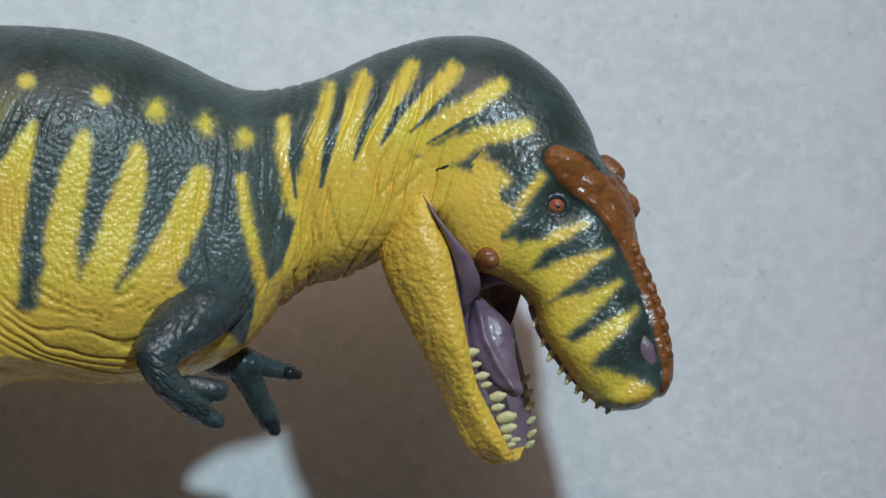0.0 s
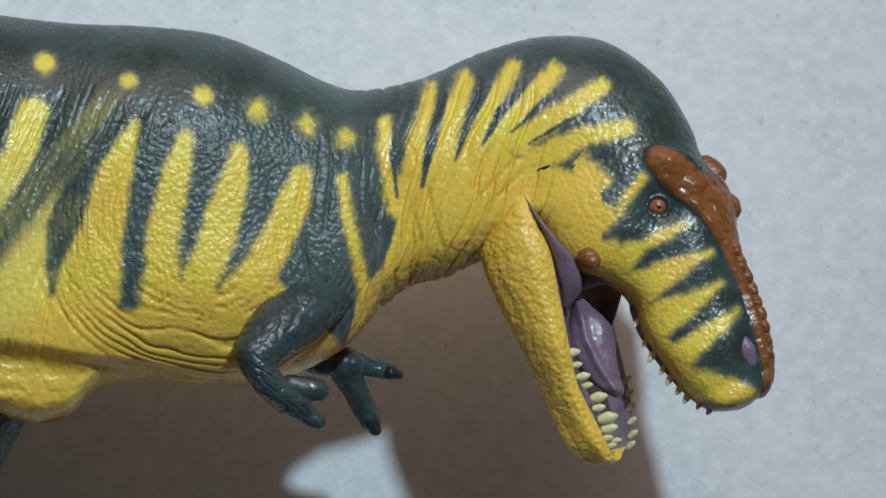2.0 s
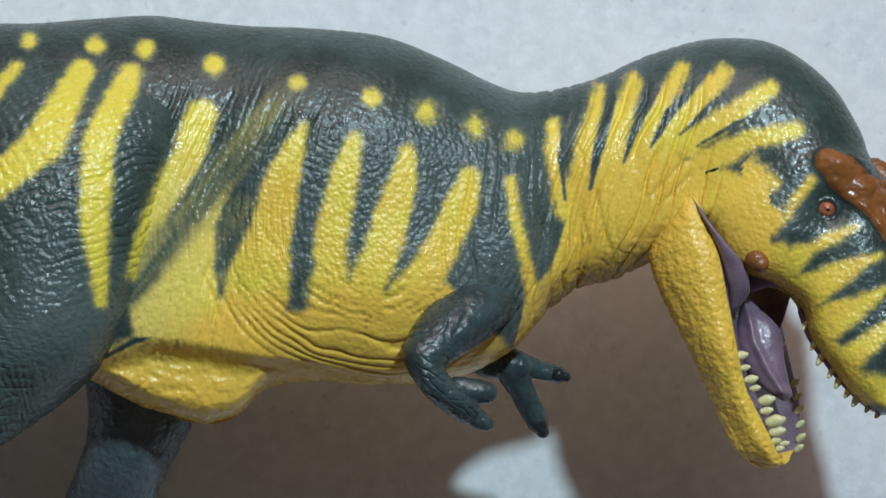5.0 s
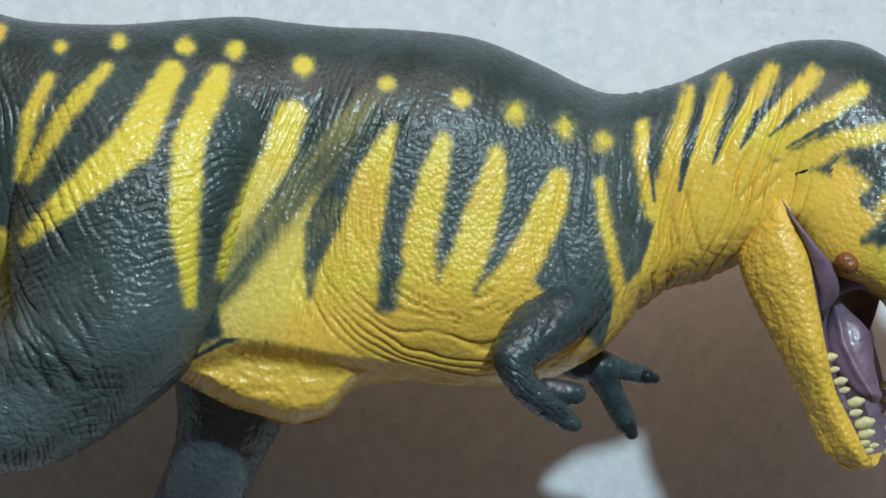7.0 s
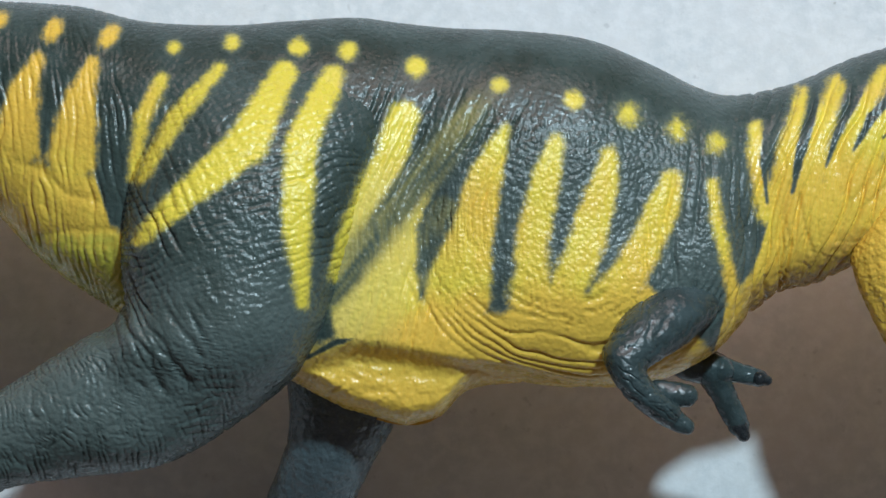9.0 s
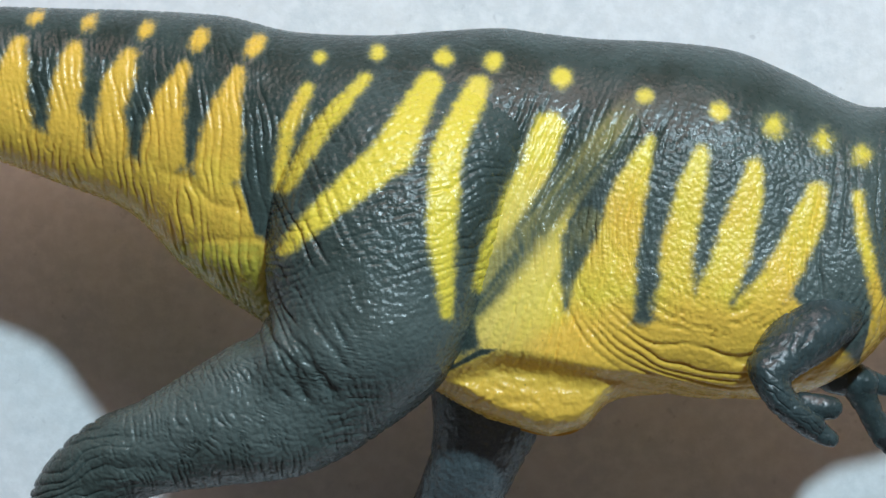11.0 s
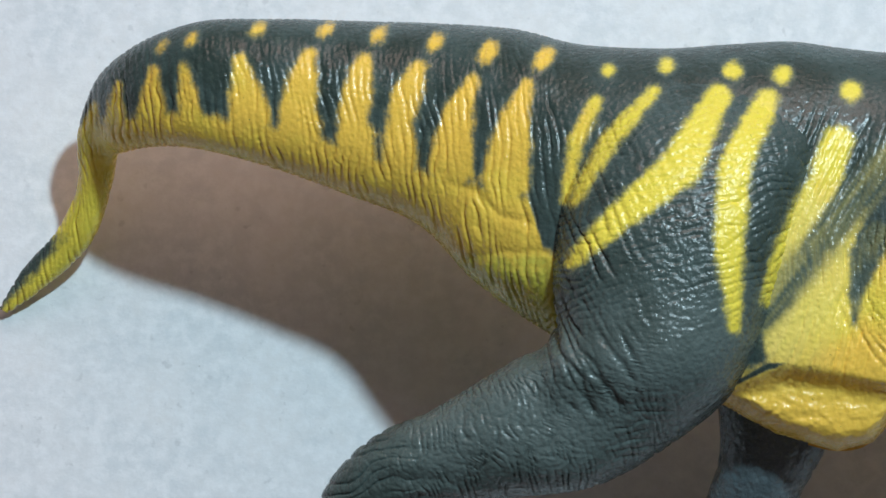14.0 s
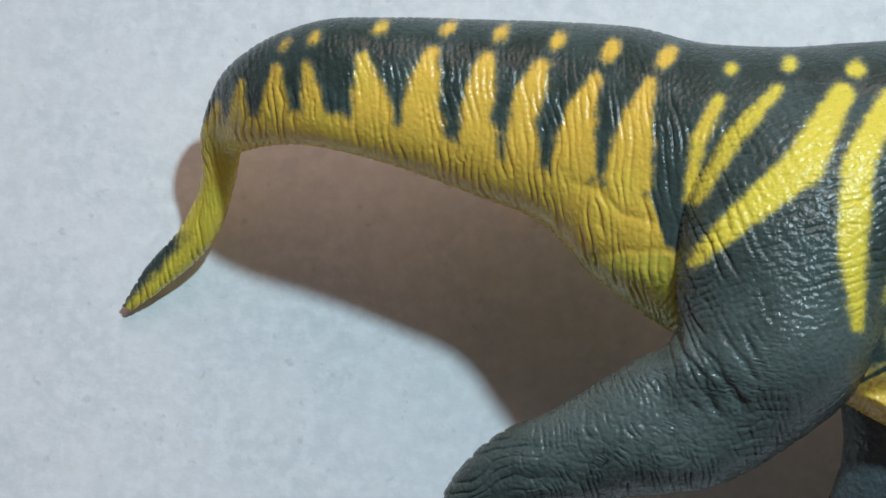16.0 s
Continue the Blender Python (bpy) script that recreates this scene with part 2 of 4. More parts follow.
def tube_rows(points, flat=1.0, blunt=True):
    """Section rows for a round limb through (x, y, z, r) points, with rounded ends."""
    p = np.array(points, float)
    d = np.gradient(p[:, :2], axis=0)
    d /= np.maximum(np.linalg.norm(d, axis=1, keepdims=True), 1e-9)
    rows = []
    ends = [(-1.0, 0.05), (-0.92, 0.40), (-0.70, 0.71), (-0.38, 0.92)] if blunt else [(-0.3, 0.05)]
    for o, k in ends:
        rows.append((p[0, 0] + d[0, 0] * o * p[0, 3], p[0, 1] + d[0, 1] * o * p[0, 3], p[0, 2], p[0, 3] * k, d[0]))
    for q, e in zip(p, d):
        rows.append((q[0], q[1], q[2], q[3], e))
    for o, k in reversed(ends):
        rows.append((p[-1, 0] - d[-1, 0] * o * p[-1, 3], p[-1, 1] - d[-1, 1] * o * p[-1, 3], p[-1, 2], p[-1, 3] * k, d[-1]))
    return [(x - e[1] * r, y + e[0] * r, x + e[1] * r, y - e[0] * r, z, r * flat) for x, y, z, r, e in rows]


def limb(name, points, material, parent, label="", flat=1.0, nu=48, nv=28, lumps=0.0, lump_size=2.5, seed=3):
    g = skin_grid(tube_rows(points, flat), nu, nv, 1.0)
    if lumps:
        q = g / lump_size
        g = g + normals_of(g) * (lumps * (ridges(q[..., 0], q[..., 1], q[..., 2], seed) - 0.5))[..., None]
    return piece(name, grid_mesh(name, g), material, parent, label)


def along(g, chains, bend=1.0):
    """Signed distance in mm to tapered strokes, each x, y, r, x, y, r, ...: above 0 inside."""
    x, y = g[..., 0], g[..., 1]
    best = np.full(x.shape, -50.0)
    for c in chains:
        for i in range(0, len(c) - 3, 3):
            ax, ay, ar, bx, by, br = c[i:i + 6]
            dx, dy = bx - ax, by - ay
            h = np.clip(((x - ax) * dx + (y - ay) * dy) / (dx * dx + dy * dy), 0, 1)
            best = np.maximum(best, ar + (br - ar) * h - np.hypot(x - ax - dx * h, y - ay - dy * h))
    return best


def dots(g, rows, lean=0.0):
    """Round spots, stretched and leaning by lean."""
    return np.max([0.95 * r - np.hypot((1 + 0.6 * lean) * (g[..., 0] - x) - lean * (g[..., 1] - y), (1 - 0.3 * lean) * (g[..., 1] - y)) for x, y, r in rows], axis=0)


# ---- the support ----
def slab(name, x, y, z, sx, sy, sz, material, bevel):
    bm = bmesh.new()
    bmesh.ops.create_cube(bm, size=1, matrix=Matrix.LocRotScale((x, y, z), None, (sx, sy, sz)))
    bmesh.ops.bevel(bm, geom=bm.edges[:], offset=bevel, segments=3, affect="EDGES", profile=0.5)
    me = bpy.data.meshes.new(name)
    bm.to_mesh(me)
    bm.free()
    me.materials.append(material)
    return new(name, me)


tagged(slab("tabletop", 0, 0, -0.018, 2.4, 1.7, 0.030, WOOD, 0.004), "brown wooden tabletop under a white felt sheet", "table", kind="structure")
sheet = tagged(slab("felt_sheet", 0, 0, -0.0015, 2.2, 1.5, 0.003, FELT, 0.001), "white felt sheet with grey flecks lying flat", "felt sheet", kind="structure")

# ---- the toy dinosaur, lying on its left side ----
toy = tagged(new("toy_dinosaur"), "green and yellow striped plastic dinosaur toy lying on felt", "toy dinosaur")

# Sections of the body from tail tip to snout: back x, y; belly x, y; height of the middle; half depth.
TAIL = [
    (-205.5, -11.0, -203.1, -12.4, 2.5, 1.2), (-199.5, -1.7, -195.0, -7.0, 5.0, 2.6),
    (-188.5, 10.6, -180.4, 6.2, 10.0, 4.2), (-183.2, 22.7, -174.6, 20.7, 15.0, 5),
    (-182.6, 34.9, -172.5, 28.2, 20.0, 6), (-177.7, 46.1, -170.4, 28.6, 26.2, 8),
    (-168.0, 54.4, -162.7, 29.9, 33.8, 10.5), (-150.8, 60.9, -150.4, 29.6, 40.0, 13),
    (-130.9, 62.1, -131.8, 25.2, 39.0, 16), (-109.7, 61.8, -112.0, 18.4, 38.0, 19),
    (-88.6, 61.3, -93.6, 10.8, 38.0, 22), (-70.3, 59.9, -79.2, -3.2, 41.0, 25),
]
TRUNK = [
    (-53.7, 56.0, -59.3, -16.4, 45.0, 27), (-34.2, 55.0, -43.9, -23.3, 48.8, 28),
    (-17.6, 56.1, -20.5, -30.9, 48.8, 29), (-2.4, 56.9, -5.3, -38.8, 49.4, 29),
    (8.7, 55.6, 10.0, -43.0, 49.4, 29), (19.7, 54.5, 18.4, -40.8, 49.4, 29.5), (26.0, 54.2, 24.2, -34.8, 49.4, 29.8),
    (35.0, 53.9, 34.9, -32.7, 49.4, 30), (54.4, 51.7, 53.0, -33.7, 48.8, 29.5),
    (69.8, 45.7, 71.1, -32.1, 48.1, 27), (82.3, 39.7, 85.1, -24.9, 47.5, 24.5),
]
NECK = [
    (88.7, 38.2, 92.5, -17.5, 47, 22.5), (104.2, 40.9, 101.0, -10.6, 46.5, 21.5),
    (121.1, 47.9, 110.9, -7.9, 46, 21.5), (136.6, 51.5, 117.9, -4.4, 46, 22),
]
HEAD = [
    (152.0, 49.5, 122.8, -0.3, 47, 22), (163.8, 40.8, 125.2, 5.0, 48, 22),
    (170.5, 30.2, 129.5, 5.2, 50, 22), (173.3, 21.7, 137.8, -4.6, 53, 20.5),
    (179.4, 10.4, 149.5, -9.6, 56, 17.5), (180.6, -0.7, 154.8, -13.7, 59, 15.5),
    (184.0, -10.4, 157.3, -22.0, 61, 14), (187.0, -20.8, 161.8, -28.9, 63, 13.5),
    (188.2, -29.1, 167.9, -36.6, 64, 12), (186.1, -36.7, 175.4, -41.0, 65, 9),
    (183.8, -39.0, 179.6, -40.8, 65, 4),
]

# Yellow strokes: x, y, half width, ...
TAIL_STRIPES = [
    (-178.5, 31.0, 4.0, -177.0, 40.0, 1.0), (-170.9, 35.9, 3.5, -169.3, 44.6, 0.9), (-159.9, 37.4, 4.0, -159.5, 48.1, 1.1),
    (-149.3, 36.2, 3.3, -150.4, 43.0, 2.1, -151.8, 49.5, 0.7),
    (-134.8, 37.6, 5.2, -136.0, 44.5, 3.3, -137.4, 51.1, 1.5),
    (-122.6, 32.2, 5.8, -122.8, 39.1, 4.3, -121.6, 46.7, 3.4, -120.3, 52.5, 1.5),
    (-108.2, 28.6, 4.9, -108.9, 37.2, 3.6, -108.0, 44.0, 3.4, -106.7, 50.4, 2.1),
    (-97.4, 26.9, 4.4, -97.3, 36.6, 3.2, -95.1, 44.1, 3.6, -93.2, 49.0, 1.9),
    (-84.3, 25.0, 5.5, -83.9, 31.8, 4.7, -82.3, 40.1, 3.2, -79.6, 45.9, 1.6),
    (-70.9, 22.3, 6.0, -69.8, 30.6, 4.7, -68.0, 39.5, 2.7, -65.8, 45.2, 1.2),
]
FLANK_STRIPES = [
    (3.0, -16.7, 10.8, 5.7, -7.9, 7.0, 7.5, -1.2, 4.9, 10.0, 6.2, 2.2, 15.5, 15.7, 0.5),
    (21.9, -12.0, 7.8, 22.6, -5.3, 7.3, 25.7, 5.6, 5.0, 28.7, 17.7, 3.9, 33.1, 28.8, 1.1),
    (39.5, -10.7, 5.4, 39.3, -2.6, 4.6, 40.5, 5.5, 3.7, 43.3, 17.7, 3.2, 45.7, 26.1, 1.6),
    (47.6, -12.1, 4.9, 51.7, -1.2, 4.6, 54.2, 6.9, 4.3, 56.9, 15.0, 3.5, 58.5, 22.9, 1.8),
    (55.8, -16.1, 6.8, 61.2, -8.0, 4.9, 67.3, 1.5, 3.9, 71.4, 10.3, 3.8, 73.4, 17.0, 2.4),
    (90.0, -14.2, 2.7, 88.4, -8.7, 1.6, 86.3, -1.3, 1.4, 84.6, 6.9, 1.4, 83.2, 16.1, 1.1),
]
# Green wedges between the flank's stripes.
WEDGES = [
    (13.3, -10.4, 0.4, 14.1, -3.9, 1.9, 15.8, 2.9, 3.0, 18.6, 9.6, 3.2),
    (33.7, -13.1, 0.4, 33.6, -5.3, 2.2, 33.8, 5.6, 2.5, 36.2, 16.4, 2.5),
    (44.3, -6.4, 0.4, 45.6, 0.1, 2.2, 47.7, 9.6, 2.6, 50.4, 17.7, 2.7),
    (53.3, -9.6, 0.5, 58.5, -1.2, 2.2, 63.3, 8.2, 2.5, 66.7, 16.4, 2.7),
    (90.9, -9.7, 0.3, 91.4, -1.3, 1.9, 91.8, 6.9, 2.7),
]
NECK_STRIPES = [
    (97.1, 8.7, 2.2, 94.4, 22.3, 1.8, 94.8, 29.7, 1.5),
    (99.8, 11.4, 3.4, 102.6, 26.3, 2.2, 106.5, 38.8, 1.1),
    (106.6, 14.1, 3.9, 110.2, 29.0, 2.5, 114.6, 40.9, 1.7),
    (113.5, 19.5, 3.6, 119.0, 31.7, 2.2, 126.4, 43.6, 1.5),
    (119.7, 21.5, 4.2, 127.3, 33.0, 2.7, 136.2, 42.5, 1.8),
    (127.2, 24.8, 3.1, 136.9, 31.6, 2.5, 147.5, 38.4, 1.8),
    (129.9, 20.1, 3.1, 140.9, 25.5, 2.5, 153.3, 28.5, 1.8),
]
HEAD_STRIPES = [
    (134.8, 14.0, 7.5, 141.8, 16.0, 4.4, 146.6, 15.0, 1.6),
    (141.3, 3.6, 7.0, 146.5, 6.5, 3.0),
    (149.3, 5.0, 0.7, 152.1, 11.2, 1.2, 156.3, 15.9, 1.1),
    (141.3, 0.6, 6.5, 149.2, -5.3, 3.9, 155.5, -0.5, 1.7, 162.4, 2.6, 1.4, 167.3, 4.9, 0.4),
    (155.4, -10.8, 4.6, 162.4, -6.8, 2.7, 169.3, -3.4, 1.4, 172.8, -2.4, 0.5),
    (158.1, -19.1, 4.9, 166.5, -15.0, 2.7, 173.5, -10.7, 1.1, 175.1, -9.6, 0.5),
    (163.6, -28.1, 3.0, 170.6, -22.6, 2.4, 176.2, -18.6, 1.4, 179.3, -16.5, 0.5),
    (170.5, -34.3, 3.3, 176.1, -35.8, 3.5, 181.6, -36.8, 1.9),
]
LIP = [
    (131.5, 6.5, 2.2, 139.7, -1.8, 2.8, 149.3, -6.7, 2.8, 154.2, -12.2, 2.5, 156.9, -19.8, 2.5, 162.4, -28.8, 2.5, 169.3, -35.7, 2.8),
]
EYE_PATCH = [
    (147.2, 1.6, 0.8, 154.1, 4.3, 4.2, 160.4, 8.4, 3.8, 163.9, 7.0, 1.9),
]
# Green gaps between the neck stripes; the folds' shade is painted in with them.
NECK_SLITS = [
    (97.1, 11.4, 0.3, 96.3, 20.9, 0.8, 97.2, 29.0, 0.8),
    (103.1, 14.1, 0.6, 105.4, 24.9, 1.4, 109.3, 36.5, 1.1),
    (111.2, 20.2, 0.3, 114.2, 29.0, 1.1, 119.8, 38.5, 1.0),
    (118.0, 24.2, 0.4, 122.5, 32.3, 1.3, 130.8, 41.4, 0.8),
    (125.2, 27.3, 0.3, 132.8, 34.3, 1.0, 141.0, 40.9, 0.7),
    (129.3, 24.6, 0.3, 138.2, 29.6, 0.7, 147.9, 34.0, 0.8),
]
# Deep creases behind the jaw.
NECK_CREASES = [
    (114.2, 2.0, 0, 117.5, 12.0, 0, 126.0, 21.0, 0, 137.0, 27.5, 0),
    (116.8, 1.0, 0, 120.0, 10.0, 0, 127.5, 17.5, 0),
    (103.2, 0.5, 0, 101.0, 8.0, 0, 102.5, 16.0, 0),
    (108.5, -1.0, 0, 106.0, 7.0, 0, 104.5, 14.0, 0),
]
CREST = [
    (160.3, 20.6, 3.2, 163.8, 18.0, 4.5, 169.4, 13.2, 4.2, 175.5, 10.2, 6.2, 178.0, 4.2, 4.8, 179.3, -1.4, 3.0, 181.2, -6.2, 2.7, 183.5, -11.8, 2.5, 184.9, -17.3, 2.3, 186.2, -23.6, 2.1, 187.3, -30.5, 1.6, 186.4, -37.4, 1.0),
]
THIGH_STRIPES = [
    (-55.8, 17.9, 1.1, -53.5, 31.4, 1.7, -49.3, 40.8, 1.5),
    (-53.6, 17.2, 1.0, -45.4, 31.4, 2.1, -35.0, 43.8, 1.1),
] + [
    (-53.8, 2.5, 1.4, -43.8, 11.9, 2.8, -27.8, 25.5, 4.5, -19.3, 42.9, 2.5),
    (-14.8, -12.6, 1.0, -16.3, 7.5, 3.1, -15.1, 26.2, 3.5, -7.9, 41.7, 2.5),
    (-7.2, -6.3, 1.1, -4.0, 2.9, 2.4, 1.0, 13.0, 3.0, 5.7, 21.7, 3.6, 9.1, 31.8, 3.7),
]
TAIL_DOTS = [
    (-157.9, 54.9, 1.1), (-150.2, 56.3, 1.4), (-133.7, 59.1, 1.8), (-116.7, 59.4, 1.7),
    (-103.6, 57.8, 1.9), (-89.5, 56.0, 2.0), (-76.1, 53.4, 2.4), (-62.4, 51.9, 2.6),
]
HIP_DOTS = [
    (-46.3, 48.9, 1.5), (-32.2, 50.2, 1.8), (-16.2, 48.9, 2.2), (-4.3, 48.0, 2.2),
    (12.3, 44.1, 2.5), (32.1, 39.5, 1.8), (49.8, 36.0, 2.2),
]
BACK_DOTS = [
    (63.3, 32.7, 2.1), (75.3, 29.1, 1.7), (84.7, 25.9, 1.5),
]
# Upper edge of the yellow underside: x, y, 0.
UNDERSIDE = [
    (-177.3, 35.3, 0.0), (-160.4, 38.3, 0.0), (-143.5, 37.1, 0.0), (-129.4, 34.8, 0.0),
    (-115.3, 31.1, 0.0), (-101.3, 26.3, 0.0), (-87.3, 23.0, 0.0), (-73.4, 19.7, 0.0),
    (-65.1, 17.7, 0.0), (-61.3, 5.3, 0.0),
] + [
    (-14.6, -24.1, 0.0), (-1.1, -20.1, 0.0), (13.1, -12.0, 0.0), (32.7, -15.4, 0.0),
    (44.9, -8.7, 0.0), (54.4, -10.7, 0.0), (67.9, -8.7, 0.0), (76.1, -17.5, 0.0),
    (86.9, -13.5, 0.0), (93.7, -5.3, 0.0), (101.9, 12.3, 0.0),
] + [
    (84.6, -25.1, 0.0), (92.9, -6.2, 0.0), (98.4, 10.0, 0.0), (106.6, 14.1, 0.0),
    (113.5, 19.5, 0.0), (120.4, 22.8, 0.0), (128.6, 21.4, 0.0), (136.8, 18.0, 0.0),
    (143.6, 15.2, 0.0),
]


def stripes_of_body(g):
    x, y = g[..., 0], g[..., 1]
    edge = np.array(UNDERSIDE)
    order = np.argsort(edge[:, 0])
    line = np.interp(x, edge[order, 0], edge[order, 1])
    line = np.where(x > 146, -60, line)
    below = np.clip((line - y) * 0.85, -6, 6)
    d = np.maximum(below, along(g, TAIL_STRIPES + FLANK_STRIPES + NECK_STRIPES + THIGH_STRIPES))
    d = np.minimum(d, np.maximum(-3.5 * along(g, NECK_SLITS), -2.5))
    d = np.minimum(d, np.maximum(-0.9 * along(g, WEDGES), -2.5))
    ledge = np.interp(x, [q[0] for q in LEDGE], [q[1] for q in LEDGE])
    d = d - 3.6 * np.exp(-((y - ledge - 0.3) / 0.65) ** 2) * window(x, -30, 20, 12)
    face = np.maximum(along(g, HEAD_STRIPES), along(g, LIP))
    face = np.minimum(face, -along(g, EYE_PATCH))
    d = np.where(x > 140, np.maximum(np.where(x > 147, -6, np.where(y < 26, d, along(g, NECK_STRIPES))), np.maximum(face, along(g, NECK_STRIPES))), d)
    d = np.where(x > 140, np.minimum(d, np.maximum(-3.5 * along(g, NECK_SLITS), -2.5)), d)
    d = np.maximum(d, np.maximum(np.maximum(0.9 * dots(g, TAIL_DOTS, 0.3), 1.1 * dots(g, HIP_DOTS)), 0.55 * dots(g, BACK_DOTS) + 0.1))
    tip = window(x, -260, -182, 8) * window(y, -30, 8, 10)
    d = np.clip(d, -2.2, 2.6) + streaks_of(g)
    d = d * (1 - tip) + tip * 0.6 * ((x + 184.5) - (y - 8.5))
    return np.clip(d - 0.25, -3, 3)


def body_folds(g):
    """Height in mm of folds and wrinkles over the body."""
    x, y, z = g[..., 0], g[..., 1], g[..., 2]
    tail = window(x, -260, -56, 10)
    flank = window(x, -4, 92, 12)
    neck = window(x, 92, 132, 10)
    low_tail = window(y, -60, 46, 12)
    h = tail * (0.30 + 0.25 * low_tail) * (folds((x + 0.12 * y) / 2.0, y / 11, 11) - 1)
    h += tail * 0.16 * (folds((x + 0.05 * y) / 1.1, y / 5, 14) - 1)
    r = np.hypot(x - 50, (y - 8) * 1.05)
    turn = np.arctan2(y - 8, x - 50)
    low = window(r, 15, 46, 10) * flank * window(y + 0.35 * x, -60, 22, 14)
    h += low * 0.72 * (folds(r / 2.1, turn * 2.2, 21, 1.3) - 1)
    slant = window(x - 0.45 * y, -24, 26, 8) * flank * window(y, -25, 90, 6)
    h += slant * 0.30 * (folds((x - 0.45 * y) / 1.2, (y + 0.45 * x) / 9, 32, 0.9) - 1)
    h += slant * 0.60 * (folds((x - 0.42 * y) / 2.6, (y + 0.42 * x) / 22, 31, 0.9) - 1)
    arm = window(np.hypot(x - 86, y - 4), 0, 22, 12)
    h += arm * 0.75 * (folds((x - 0.05 * y) / 3.2, y / 20, 37) - 1)
    high = window(y, 14, 90, 14)
    h += flank * (1 - high) * 0.16 * (ridges(x / 2.0, y / 2.4, z / 2.6, 33) - 0.7)
    h += flank * high * 0.07 * (folds((y + 0.2 * x) / 2.2, x / 9, 35) - 1)
    h += neck * 1.15 * (folds((x - 0.36 * y) / 3.6, (y + 0.36 * x) / 26, 41, 0.7) - 1)
    h += neck * 0.25 * (folds((x - 0.36 * y) / 1.4, (y + 0.36 * x) / 12, 43) - 1)
    head = window(x, 138, 210, 8)
    h += head * 0.10 * (ridges(x / 1.7, y / 1.7, z / 2.2, 51) - 0.6)
    h += window(x, -60, 150, 10) * window(y, 24, 90, 12) * 0.14 * (ridges(x / 2.2, y / 1.7, z / 2.4, 57) - 0.7)
    wattle = window(x, 94, 126, 8) * window(y - 0.5 * (x - 108), -40, 0, 7)
    h += wattle * 0.4 * (ridges(x / 3.4, y / 2.6, z / 4, 58) - 0.4)
    crease = np.abs(along(g, NECK_CREASES))
    h -= 0.4 * np.exp(-(crease / 0.5) ** 2)
    hip = window(x, -62, 0, 10)
    h += hip * 0.35 * (folds((0.8 * x - 0.6 * y) / 1.9, (0.6 * x + 0.8 * y) / 7, 61) - 1)
    calm = 1 - 0.85 * window(x, -58, 180, 10) * window(y, 37, 90, 10) - 0.35 * window(x, -200, -62, 8) * window(y, 54, 90, 6)
    return h * calm


def streaks_of(g):
    """Dry-brush streaks along the folds, in mm of stripe edge."""
    x, y = g[..., 0], g[..., 1]
    s = window(x, -260, -60, 8) * 1.5 * (soft_noise(x / 0.9, y / 7, seed=7) - 0.5) * 0.5
    s += window(x, 92, 150, 8) * 1.6 * (soft_noise((x - 0.36 * y) / 0.8, (y + 0.36 * x) / 9, seed=8) - 0.5) * 0.55
    return s


def olive(g):
    """Thin brushed paint between thigh and flank: how much of it, and its streaks."""
    x, y = g[..., 0], g[..., 1]
    where = 0.85 * window(x - 0.8 * y, -6, 5, 5) * window(y, -14, 36, 12) * window(x, -14, 44, 8)
    where = np.maximum(where, 0.55 * np.clip(along(g, WEDGES[:1]) + 0.6, 0, 1))
    u, v = (x - 0.8 * y) / 1.3, (y + 0.8 * x) / 26
    n = 0.65 * soft_noise(u, v, seed=9) + 0.35 * soft_noise(2.7 * u, 1.6 * v, seed=10)
    return where, np.clip(2.2 * (n - 0.5) + 0.35, 0, 1)


TAIL_FOLD = [
    (-84.8, 21.1, 1.2, -77.9, 18.8, 1.7, -72.3, 13.3, 1.7, -63.4, 11.4, 1.2),
]
LEDGE = [(-40, -36), (-19.4, -31.1), (-14, -26.3), (-6.5, -22.3), (-1.1, -21.2), (7.1, -22.3), (15.3, -24.0), (23.4, -25.7), (34.3, -27.1), (46, -29.5), (66, -33)]
MOSS_FOLD = [(-84.0, 2.6, 0.6, -72.4, 4.4, 0.9, -58.0, 4.5, 0.6)]


def body_forms(g):
    """Broad swellings and hollows in mm, on the upper side."""
    x, y = g[..., 0], g[..., 1]
    up = np.clip((g[..., 2] - 46) / 20, 0, 1)
    f = 1.0 * spot(g, 150, 6, 9, 10) - 2.6 * spot(g, 160, 9, 6, 5) + 1.5 * spot(g, 165, 19, 7, 4)
    f += 2.5 * spot(g, 84, 0, 11, 20) - 2.5 * spot(g, 95, 12, 5, 22) - 1.0 * spot(g, 130, 14, 4, 10)
    f += 2.0 * spot(g, 60, -8, 24, 12) - 2.2 * spot(g, 14, 6, 6, 26) - 1.5 * spot(g, 182, -26, 3, 4)
    f = f - 0.9 * np.exp(np.minimum(along(g, TAIL_FOLD) - 2.0, 0) * 0.9) + 0.5 * spot(g, -92, 30, 14, 6)
    f = f - 0.55 * np.exp(np.minimum(along(g, MOSS_FOLD) - 0.8, 0) * 0.8) + 1.3 * spot(g, -70, -1, 10, 4)
    f = f + 1.3 * spot(g, 161.7, 19.9, 3.2, 2.6) + 1.2 * spot(g, 169.5, 13.6, 3.6, 2.8)
    crest = np.clip(along(g, CREST) / 1.2 + 0.5, 0, 1)
    f = f + crest * (1.0 + 0.5 * ridges(x / 3.6, y / 3.6, g[..., 2] / 4, 53))
    return f * np.where(crest > 0, 1, up)


